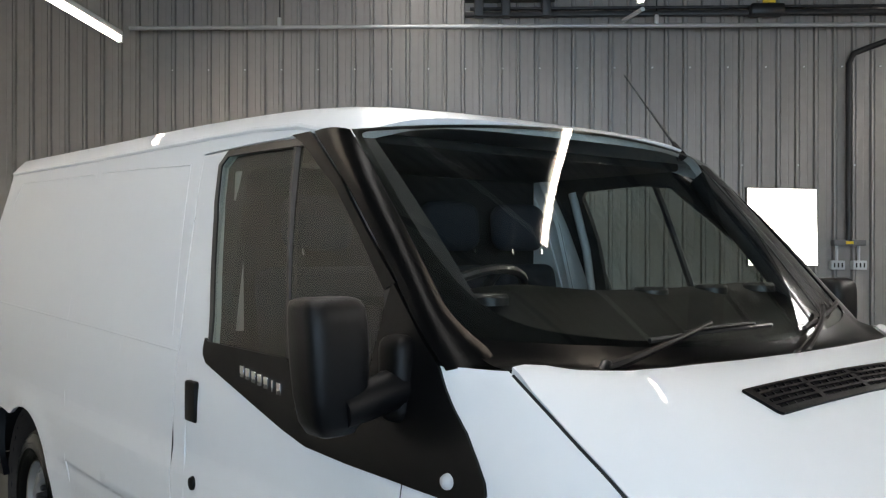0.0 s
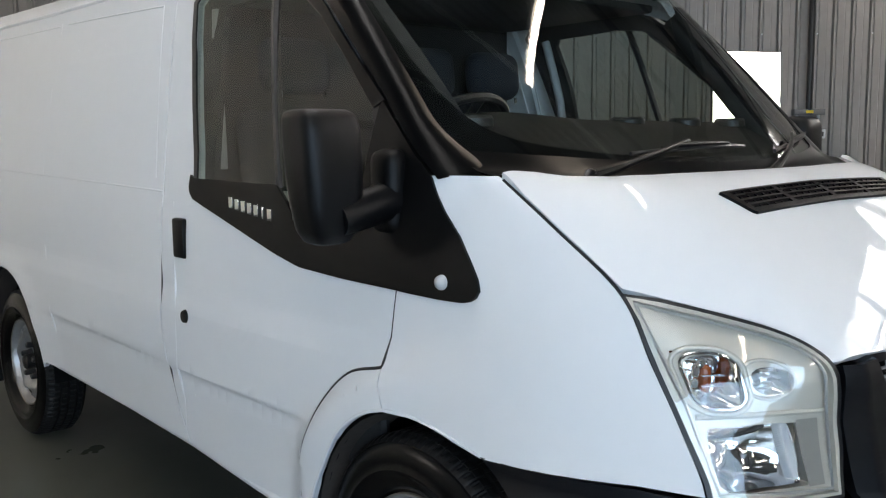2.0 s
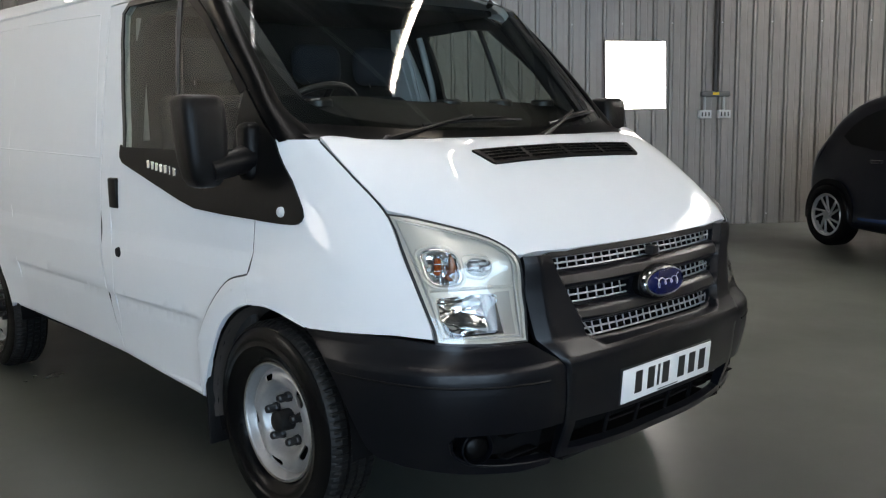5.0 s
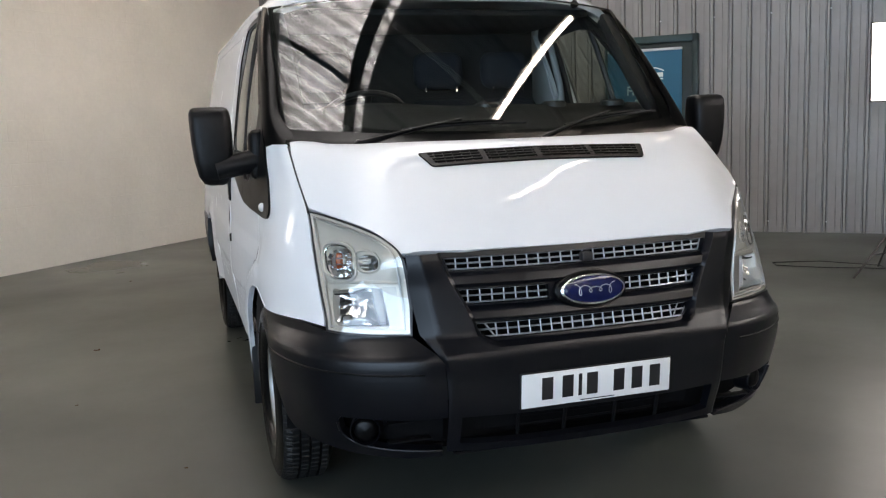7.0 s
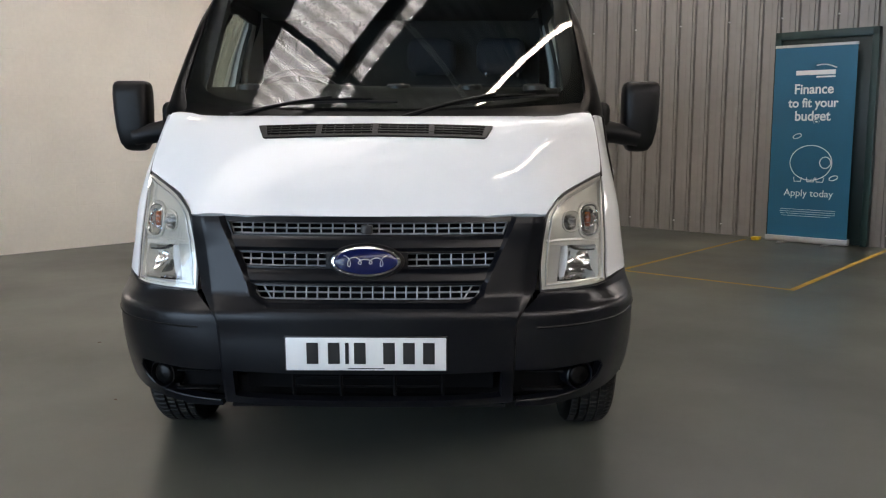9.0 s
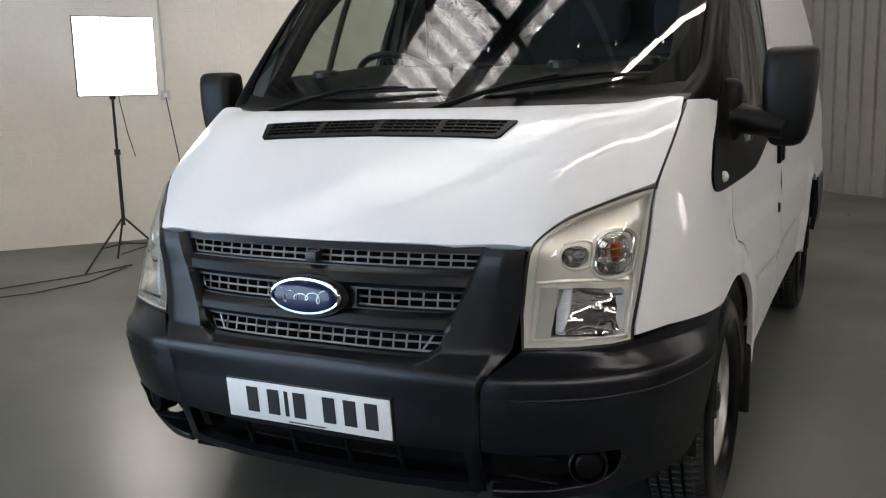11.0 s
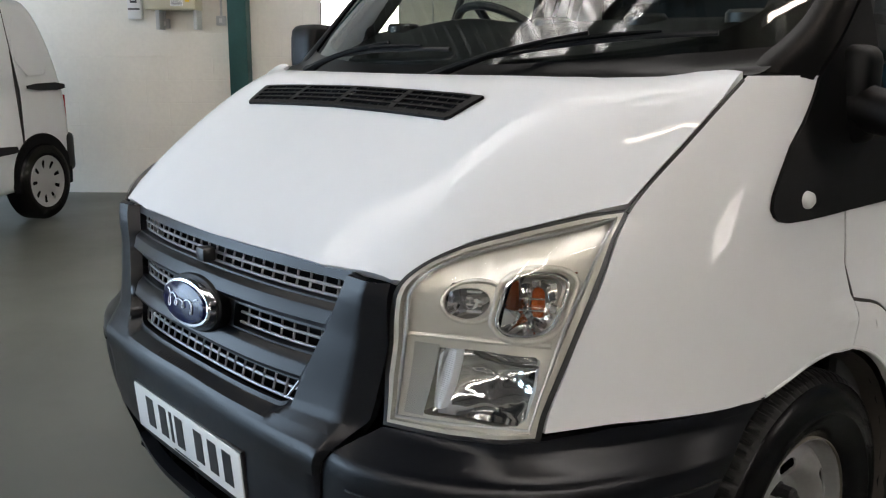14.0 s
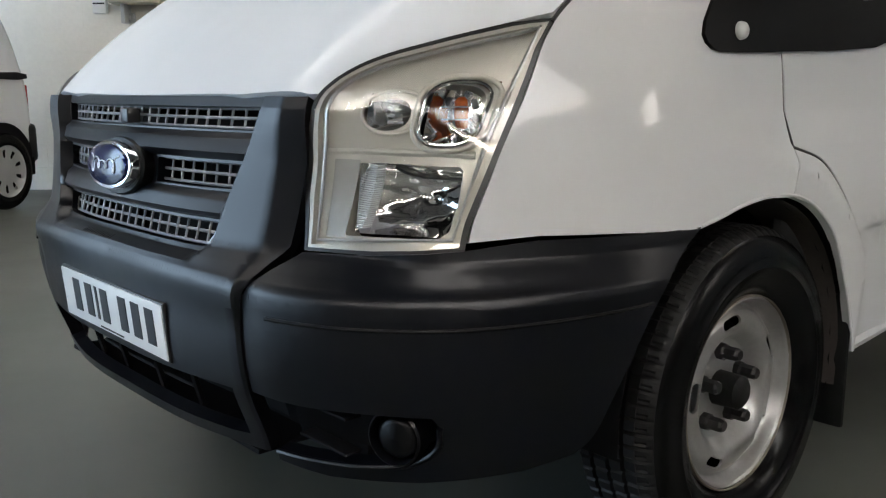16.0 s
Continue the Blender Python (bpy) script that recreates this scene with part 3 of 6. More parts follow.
def screen(u, v):
    """The windscreen's sheet: u across, v up."""
    b = np.stack([0.84 * u, 0.69 + 0.17 * u**2 + 0.06 * u**4, 1.285 + 0.05 * u**2], -1)
    t = np.stack([0.805 * u, 1.33 + 0.07 * u**2 + 0.03 * u**4, 1.925 - 0.052 * u**2], -1)
    w = v[..., None]
    out = np.array([0, -0.707, 0.707])
    return b * (1 - w) + t * w + out * (0.008 * 4 * w * (1 - w))


def gutter_z(y):
    return hermite([1.3, 1.5, 1.6, 1.7, 1.92, 2.4, 3.6, 4.85], [1.862, 1.876, 1.890, 1.910, 1.924, 1.934, 1.950, 1.975], np.asarray(y, float))


def roof(x, y):
    g = gutter_z(y)
    top = hermite([1.3, 1.6, 2.4, 3.6, 4.85], [1.951, 1.973, 2.014, 2.039, 2.064], y)
    flat = 6 + 12 * np.clip((y - 1.42) / 0.35, 0, 1)
    crown = (top - g) * (1 - np.clip(np.abs(x) / 0.80, 0, 1) ** flat)
    nose = np.clip((1.335 + 0.10 * (x / 0.745) ** 2 + 0.20 - y) / 0.20, 0, 1)
    return np.stack([x, y, g + crown - 0.030 * nose**2], -1)


van = thing("panel_van", "white panel van with black bumpers and steel wheels on the floor", "van")

# bonnet with its air vent
front = [(-x, float(np.interp(z, HOOD_Z, HOOD_Y) + np.interp(x, SWEEP_X, SWEEP_Y))) for x, z in ((0.824, 1.088), (0.78, 1.077), (0.72, 1.057), (0.655, 1.027), (0.618, 0.995), (0.600, 0.966), (0.575, 0.964), (0.40, 0.964), (0.2, 0.964), (0, 0.964))]
front += [(-x, y) for x, y in front[-2::-1]]
rear = [(float(q[0]), float(q[1])) for q in seam[1:-1]] + [(x, 0.622 + min(float(np.interp(abs(x), SWEEP_X, SWEEP_Y)), 0.17)) for x in (0.832, 0.797, 0.75, 0.70, 0.6, 0.5, 0.25, 0, -0.25, -0.5, -0.6, -0.70, -0.75, -0.797, -0.832)] + [(-float(q[0]), float(q[1])) for q in seam[-2:0:-1]]
bonnet = panel("bonnet", front + rear, hood, PAINT, van, "white painted bonnet with faint reflections", step=0.022, thick=0.025)
vent_loop = [(-0.430, 0.518), (0.430, 0.518), (0.428, 0.508), (0.405, 0.45), (0.395, 0.443), (-0.395, 0.443), (-0.405, 0.45), (-0.428, 0.508)]
vent_holes = []
for x0, x1 in ((-0.40, -0.215), (-0.195, -0.01), (0.01, 0.195), (0.215, 0.40)):
    for k in range(4):
        y0 = 0.456 + 0.0155 * k
        c = 0.018 if (x0 < -0.3) else 0
        vent_holes.append([(x0 + (0.01 - 0.004 * k if x0 < -0.3 else 0), y0), (x1 - (0.01 - 0.004 * k if x1 > 0.3 else 0), y0), (x1 - (0.01 - 0.004 * k if x1 > 0.3 else 0), y0 + 0.010), (x0 + (0.01 - 0.004 * k if x0 < -0.3 else 0), y0 + 0.010)])
vent = panel("bonnet_vent", vent_loop, hood, TRIM, van, "black slatted air vent let into the bonnet", step=0.04, thick=0.012, holes=vent_holes, lift=0.007)
# near-black sheet paints the shade under the vent slats
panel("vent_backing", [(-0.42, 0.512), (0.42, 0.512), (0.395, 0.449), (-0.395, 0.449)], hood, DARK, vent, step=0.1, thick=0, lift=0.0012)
for k in range(24):
    x = -0.38 + 0.76 * k / 23
    part("vent_rib", box(-0.0015, 0.0015, -0.03, 0.03, -0.001, 0.004, m=Matrix.Translation(hood(np.array([x]), np.array([0.485]))[0]) @ Matrix.Rotation(radians(33), 4, "X")), PLASTIC, vent)

# grille panel and lower bumper
P = at_x


def smooth01(t):
    t = np.clip(t, 0, 1)
    return t * t * (3 - 2 * t)


# half widths of the sunk grille field, of the ridge beside it and of the whole panel, by height
FIELD = ([0.30, 0.60, 0.675, 0.70, 0.745, 0.815, 0.86, 0.945, 0.97], [0.34, 0.35, 0.360, 0.378, 0.392, 0.424, 0.447, 0.486, 0.494])
RIDGE = ([0.30, 0.455, 0.60, 0.66, 0.70, 0.73, 0.815, 0.88, 0.96], [0.474, 0.478, 0.484, 0.497, 0.510, 0.515, 0.525, 0.533, 0.547])
OUTER = ([0.33, 0.50, 0.63, 0.66, 0.715, 0.85, 0.962], [0.484, 0.487, 0.493, 0.515, 0.555, 0.578, 0.585])
NX, NZ = np.linspace(0, 0.64, 161), np.linspace(0.28, 1.0, 121)
gauge = np.linspace(0, 0.9, 401)
NOSE_Y = np.array([np.interp(NX, wrap(gauge, np.full(401, z))[:, 0], wrap(gauge, np.full(401, z))[:, 1]) for z in NZ])


def nose_y(x, z):
    fx, fz = np.clip(np.abs(x) / NX[1], 0, 159.999), np.clip((z - NZ[0]) / (NZ[1] - NZ[0]), 0, 119.999)
    i, k = fx.astype(int), fz.astype(int)
    a, b = fx - i, fz - k
    return (NOSE_Y[k, i] * (1 - a) + NOSE_Y[k, i + 1] * a) * (1 - b) + (NOSE_Y[k + 1, i] * (1 - a) + NOSE_Y[k + 1, i + 1] * a) * b


def limits(z):
    return hermite(*FIELD, z), hermite(*RIDGE, z), np.interp(z, *OUTER)


def nose(u, z):
    """The nose: u runs from the middle to the field's edge (0.7), the ridge (0.85) and the outer edge (1)."""
    f, r, o = limits(z)
    au = np.abs(u)
    x = np.where(au < 0.7, f * au / 0.7, np.where(au < 0.85, f + (r - f) * (au - 0.7) / 0.15, r + (o - r) * (au - 0.85) / 0.15))
    fade = 0.25 + 0.75 * smooth01((z - 0.56) / 0.10)
    band = np.interp(au, [0, 0.5, 0.7, 0.85, 1.0], [-0.004, -0.008, -0.012, -0.017, -0.001]) * fade
    d1, d2, cr = (0.705 - au) * 0.56, z - 0.668, 0.05
    inset = np.where((d1 < cr) & (d2 < cr), cr - np.hypot(np.maximum(cr - d1, 0), np.maximum(cr - d2, 0)), np.minimum(d1, d2))
    field = smooth01(inset / 0.013)
    shelf = smooth01((0.899 - z) / 0.012) * smooth01((z - 0.850) / 0.014) + smooth01((0.793 - z) / 0.012) * smooth01((z - 0.743) / 0.014)
    slope = np.where(z > 0.82, 0.899 - z, 0.793 - z) / 0.05
    y = nose_y(x, z) + band * (1 - field) + field * (0.016 - shelf * (0.010 + 0.014 * np.clip(slope, 0, 1)))
    return np.stack([x * np.sign(u + 1e-12), y, z], -1)


def U(x, z):
    f, r, o = (float(np.ravel(q)[0]) for q in limits(np.array([z])))
    a = abs(x)
    u = 0.7 * a / f if a < f else (0.7 + 0.15 * (a - f) / (r - f) if a < r else 0.85 + 0.15 * (a - r) / (o - r))
    return math.copysign(u, x)


def chart(pts):
    return [(U(x, z), z) for x, z in pts]


def sym(pts):
    return pts + [(-x, z) for x, z in pts[::-1]]


loop = [(1.0, 0.962), (1.0, 0.85), (1.0, 0.715), (1.0, 0.66), (1.0, 0.63), (1.0, 0.5), (1.0, 0.336), (0.5, 0.333)]
loop = loop + [(0.0, 0.332)] + [(-p, z) for p, z in loop[::-1]] + [(0.0, 0.962)]
upper = chart(sym([(0.24, 0.944), (0.466, 0.944), (0.458, 0.925), (0.450, 0.903), (0.24, 0.903)]))
lower = chart(sym([(0.2, 0.738), (0.378, 0.738), (0.372, 0.715), (0.352, 0.697), (0.325, 0.690), (0.2, 0.690)]))
mid = chart([(0.135, 0.844), (0.30, 0.844), (0.426, 0.844), (0.418, 0.822), (0.405, 0.799), (0.30, 0.797), (0.135, 0.797)])
mid_r = [(-p, z) for p, z in mid[::-1]]
intake = chart(sym([(0.2, 0.452), (0.4, 0.455), (0.446, 0.455), (0.446, 0.362), (0.40, 0.358), (0.2, 0.356)]))
grille_panel = panel("grille_panel", loop, nose, PLASTIC, van, "dark grey plastic grille surround with three slots", step=0.022, thick=0.03, holes=[upper, lower, mid, mid_r, intake], lift=0.004, sharp=32, cuts=((-0.85, -0.705, -0.694, -0.683, 0.683, 0.694, 0.705, 0.85), (0.668, 0.675, 0.682, 0.743, 0.75, 0.757, 0.781, 0.787, 0.793, 0.85, 0.857, 0.864, 0.887, 0.893, 0.899)))
# the shade behind grille and intake is a near-black sheet
panel("grille_backing", [(-0.80, 0.955), (0.80, 0.955), (0.86, 0.34), (-0.86, 0.34)], nose, DARK, van, "near-black sheet for the shade behind the grille", step=0.1, thick=0, lift=-0.10)


def bar(bm, a, b, z0, z1, depth=-0.030, w=0.003, n=10):
    """A thin bar from (p, z) to (p, z) on the nose."""
    pts = []
    for k in range(n + 1):
        q = wrap(np.array([a + (b - a) * k / n]), np.array([z0 + (z1 - z0) * k / n]))[0]
        pts.append((q[0], q[1] - depth, q[2]))
    add_tube(bm, pts, w, 6)


def lattice(x0, x1, z0, z1, inset0, inset1, cols):
    """Grey egg-crate bars in a slot between x0 and x1."""
    bm = bmesh.new()
    for k in range(3):
        z = z0 + (z1 - z0) * (0.04 + 0.46 * k)
        sl = 1 - (z - z0) / (z1 - z0)
        bar(bm, math.copysign(P(abs(x0) - inset0 * sl, z), x0), math.copysign(P(abs(x1) - inset1 * sl, z), x1), z, z, w=0.0032, n=16)
    for k in range(cols + 1):
        x = x0 + (x1 - x0) * k / cols
        lim = [abs(x0) if x < 0 else 9, abs(x1) if x > 0 else 9]
        ins = inset0 if x < 0 else inset1
        xb = x if abs(x) < min(lim) - ins - 0.01 else math.copysign(abs(x) - ins, x)
        bar(bm, math.copysign(P(abs(xb), z0), xb), math.copysign(P(abs(x), z1), x), z0, z1, n=1, w=0.0028)
    return bm


part("grille_mesh", lattice(-0.462, 0.462, 0.905, 0.943, 0.012, 0.012, 24), GRILLE, grille_panel, "grey egg-crate grille bars")
part("grille_mesh", lattice(-0.430, -0.125, 0.800, 0.845, 0.018, 0.0, 8), GRILLE, grille_panel, "grey egg-crate grille bars")
part("grille_mesh", lattice(0.125, 0.430, 0.800, 0.845, 0.0, 0.018, 8), GRILLE, grille_panel, "grey egg-crate grille bars")
part("grille_mesh", lattice(-0.385, 0.385, 0.692, 0.737, 0.03, 0.03, 21), GRILLE, grille_panel, "grey egg-crate grille bars")
for z in (0.392, 0.425):
    bm = bmesh.new()
    bar(bm, -P(0.24, z), P(0.24, z), z, z, depth=-0.045, w=0.004)
    part("intake_slat", bm, DARK, grille_panel)
for x in (-0.25, 0.25, -0.09, 0.09):
    bm = bmesh.new()
    bar(bm, math.copysign(P(abs(x), 0.36), x), math.copysign(P(abs(x), 0.45), x), 0.358, 0.452, depth=-0.034, w=0.007, n=1)
    part("intake_post", bm, DARK, grille_panel)
part("bonnet_catch", box(-0.018, 0.018, 0.095, 0.125, 0.908, 0.938, 0.004), INK, grille_panel, "black bonnet lock behind the grille")


def ellipse_solid(rx, rz, y0, y1, dome=0.0, n=40, m=None):
    """An upright oval disc from y0 (back) to y1 (front), slightly domed."""
    bm = bmesh.new()
    rows = []
    for f, y in ((1.0, y0), (1.0, y1 + 0.004), (0.96, y1), (0.8, y1 - dome * 0.4), (0.5, y1 - dome * 0.8)):
        rows.append([bm.verts.new((rx * f * math.cos(2 * math.pi * k / n), y, rz * f * math.sin(2 * math.pi * k / n))) for k in range(n)])
    c = bm.verts.new((0, y1 - dome, 0))
    for a, b in zip(rows, rows[1:]):
        for k in range(n):
            bm.faces.new((a[k], b[k], b[(k + 1) % n], a[(k + 1) % n]))
    for k in range(n):
        bm.faces.new((rows[-1][k], c, rows[-1][(k + 1) % n]))
    if m is not None:
        bmesh.ops.transform(bm, matrix=m, verts=bm.verts[:])
    return bm


BADGE = Matrix.Translation((0, 0.070, 0.823)) @ Matrix.Rotation(radians(-8), 4, "X")
badge = part("badge", ellipse_solid(0.113, 0.050, 0.03, -0.014, 0.002, m=BADGE), CHROME, van, "blue oval badge in a chrome ring")
part("badge_surround", ellipse_solid(0.124, 0.060, 0.06, 0.006, 0.0, m=BADGE), TRIM, badge)
part("badge_face", ellipse_solid(0.104, 0.0425, 0.0, -0.0185, 0.006, m=BADGE), BLUE, badge, "dark blue enamel face")
bm = bmesh.new()
add_tube(bm, [BADGE @ Vector((-0.070 + 0.140 * k / 60 + 0.012 * math.sin(k * 0.42), -0.0262 + 0.005 * abs(k / 30 - 1) ** 2, (0.013 + 0.006 * math.cos(k * 0.1)) * math.cos(k * 0.42))) for k in range(61)], 0.0015, 6)
part("badge_stroke", bm, SILVER, badge, "plain silver looped stroke")

# number plate: plain bars in place of its characters
PLATE_M = Matrix.Translation((0, 0.040, 0.522)) @ Matrix.Rotation(radians(5), 4, "X")
plate = part("number_plate", box(-0.262, 0.262, -0.003, 0.008, -0.056, 0.056, 0.003, m=PLATE_M), PLATE, van, "white number plate with dark bars")
part("plate_frame", box(-0.266, 0.266, 0.0, 0.02, -0.060, 0.060, 0.003, m=PLATE_M), INK, plate)
for x in (-0.175, -0.105, -0.062, -0.020, 0.075, 0.140, 0.205):
    w = 0.006 if x == -0.062 else 0.019
    part("plate_bar", box(x - w, x + w, -0.0042, -0.002, -0.033, 0.040, m=PLATE_M), INK, plate)
part("plate_bar", box(-0.06, 0.06, -0.0042, -0.002, -0.050, -0.047, m=PLATE_M), INK, plate)

# windscreen, cowl, wipers
ring = [(-1, 0.0), (-1, 1), (-0.5, 1), (0, 1), (0.5, 1), (1, 1), (1, 0.0), (0.5, 0), (0, 0), (-0.5, 0)]
inner = smooth_loop([(-0.78, 0.093), (-0.89, 0.145), (-0.945, 0.26), (-0.975, 0.5), (-0.978, 0.93), (-0.978, 0.98), (-0.92, 0.982), (-0.5, 0.983), (0, 0.984), (0.5, 0.983), (0.92, 0.982), (0.978, 0.98), (0.978, 0.93), (0.975, 0.5), (0.945, 0.26), (0.89, 0.145), (0.78, 0.093), (0.5, 0.07), (0, 0.07), (-0.5, 0.07)], 2, keep=(3, 4, 6, 7, 8, 9, 10, 12, 13, 17, 18, 19))
windscreen = panel("windscreen", ring, screen, WINDSCREEN, van, "clear windscreen reflecting the roof lights", step=0.06, thick=0)
panel("windscreen_band", ring, screen, PILLAR, windscreen, "black band round the glass", step=0.06, thick=0, holes=[inner], lift=-0.003)


def cowl(u, v):
    a = hood(0.835 * u, 0.628 + np.minimum(hermite(SWEEP_X, SWEEP_Y, np.abs(0.835 * u)), 0.17))
    b = screen(u, np.full_like(u, 0.045))
    w = v[..., None]
    dip = np.stack([0 * u, 0 * u, 0.018 * np.sin(np.pi * v)], -1)
    a[:, 2] -= 0.012
    return a * (1 - w) + b * w - dip


panel("cowl", [(-1.0, 0), (-1.0, 1), (1.0, 1), (1.0, 0)], cowl, PILLAR, van, "black plastic scuttle below the windscreen", step=0.08, thick=0, lift=0.004)


def wiper(pivot, joint, heel, tip, name="wiper"):
    f = lambda u, v, h: Vector((screen(np.array([u]), np.array([v])) + np.array([0, -0.707, 0.707]) * h)[0])
    at = lambda a, b, k: (a[0] + (b[0] - a[0]) * k, a[1] + (b[1] - a[1]) * k)
    arm = [f(*at(pivot, joint, k / 8), 0.022 + 0.016 * math.sin(math.pi * k / 8)) for k in range(9)]
    w = part(name, tube(arm, [0.015, 0.013, 0.010, 0.0085, 0.0075, 0.007, 0.007, 0.006, 0.006], 8), TRIM, van, "black wiper resting on the windscreen")
    line = [f(*at(heel, tip, k / 10), 0.012) + Vector((0, 0, 0.010 * math.sin(math.pi * k / 10))) for k in range(11)]
    part("blade", tube(line, 0.006, 6), INK, w)
    part("blade_frame", tube([p + Vector((0, -0.007, 0.009)) for p in line[2:9]], [0.003, 0.005, 0.006, 0.006, 0.006, 0.005, 0.003], 6), TRIM, w)
    part("pivot", revolve([(0.0, 0.02), (0.012, 0.02), (0.017, 0.014), (0.017, -0.02)], 16), PLASTIC, w).matrix_basis = Matrix.Translation(f(*pivot, 0.018)) @ Matrix.Rotation(radians(-45), 4, "Y")


wiper((-0.705, -0.050), (-0.23, 0.110), (-0.50, 0.060), (0.08, 0.095))
wiper((0.067, -0.032), (0.543, 0.118), (0.272, 0.066), (0.853, 0.098))

# roof with its drip rails and aerial
edge_f = [(x, 1.335 + 0.10 * (x / 0.745) ** 2) for x in np.linspace(0.80, -0.80, 15)]
roof_loop = [(-0.80, 1.60), (-0.80, 4.86), (0.80, 4.86), (0.80, 1.60)] + edge_f
panel("roof_panel", roof_loop, roof, PAINT, van, "white painted low roof", step=0.07, thick=0.03)
for s in (-1, 1):
    pts = [(s * 0.765, 1.50, 1.872), (s * 0.800, 1.60, 1.886)] + [(s * (0.802 - 0.010 * (y - 1.6) / 3), y, float(gutter_z(y)) - 0.004) for y in np.linspace(1.7, 4.85, 12)]
    part("drip_rail", tube(pts, [0.007] + [0.010] * (len(pts) - 1), 8), PAINT, van)
    panel("cantrail", [(1.60, 1.878), (2.0, 1.879), (2.311, 1.874), (2.314, 1.929), (2.1, 1.926), (1.92, 1.920), (1.70, 1.904), (1.62, 1.888)], side(s), PAINT, van, "white body rail over the cab door", step=0.06, thick=0.01, lift=0.002)
aerial = part("aerial", tube([(0.60, 1.41, 1.905), (0.60, 1.465, 1.972), (0.60, 1.665, 2.223)], [0.006, 0.004, 0.0025], 8), INK, van, "thin black roof aerial")
part("aerial_base", tube([(0.60, 1.40, 1.885), (0.60, 1.425, 1.92), (0.60, 1.44, 1.945)], [0.02, 0.014, 0.007], 10), TRIM, aerial)

DOOR_HOLE = [(1.985, 1.265), (2.00, 1.35), (2.09, 1.65), (2.155, 1.825), (2.115, 1.862), (1.90, 1.862), (1.645, 1.858), (1.42, 1.717), (1.275, 1.588), (1.155, 1.468), (1.135, 1.40), (1.165, 1.2), (1.25, 1.145), (1.40, 1.15), (1.445, 1.18), (1.53, 1.255)]
SAIL = [(2.012, 1.285), (2.018, 1.24), (1.985, 1.212), (1.806, 1.165), (1.511, 1.085), (1.406, 1.061), (1.224, 1.05), (1.031, 1.044), (0.83, 1.037), (0.785, 1.046), (0.77, 1.075), (0.815, 1.14), (0.938, 1.301), (1.03, 1.385), (1.13, 1.48), (1.15, 1.40), (1.18, 1.21), (1.25, 1.155), (1.39, 1.16), (1.43, 1.185), (1.53, 1.268), (1.985, 1.275)]
SAIL = smooth_loop(SAIL, 1, keep=(0, 2, 3, 4, 5, 6, 7, 12, 13, 14, 15, 16, 17, 18, 19, 20, 21))
SAIL = [tuple(p) for p in SAIL]
ARCH_F = [(1.045, 0.760), (1.123, 0.735), (1.208, 0.678), (1.265, 0.602), (1.315, 0.527), (1.365, 0.435), (1.400, 0.366)]
ARCH_TOP = [(0.735, 0.728), (0.80, 0.740), (0.88, 0.756), (0.96, 0.763), (1.043, 0.760)]


def shrink(loop, d):
    """Move a closed line inwards by d."""
    out, n = [], len(loop)
    area = sum(loop[i][0] * loop[(i + 1) % n][1] - loop[(i + 1) % n][0] * loop[i][1] for i in range(n))
    for i in range(n):
        a, p, b = (Vector(loop[j % n][:2]) for j in (i - 1, i, i + 1))
        e = ((p - a).normalized() + (b - p).normalized()).normalized()
        nrm = Vector((-e.y, e.x)) * (1 if area > 0 else -1)
        out.append(tuple(p + nrm * d))
    return out


def bead(pts, s, r=0.004, off=0.0):
    """A pressed line on the flank."""
    q = [wrap(np.array([y]), np.array([z]))[0] for y, z in pts]
    return tube([(s * (x - r * 0.45 + off), y, z) for x, y, z in q], r, 6)


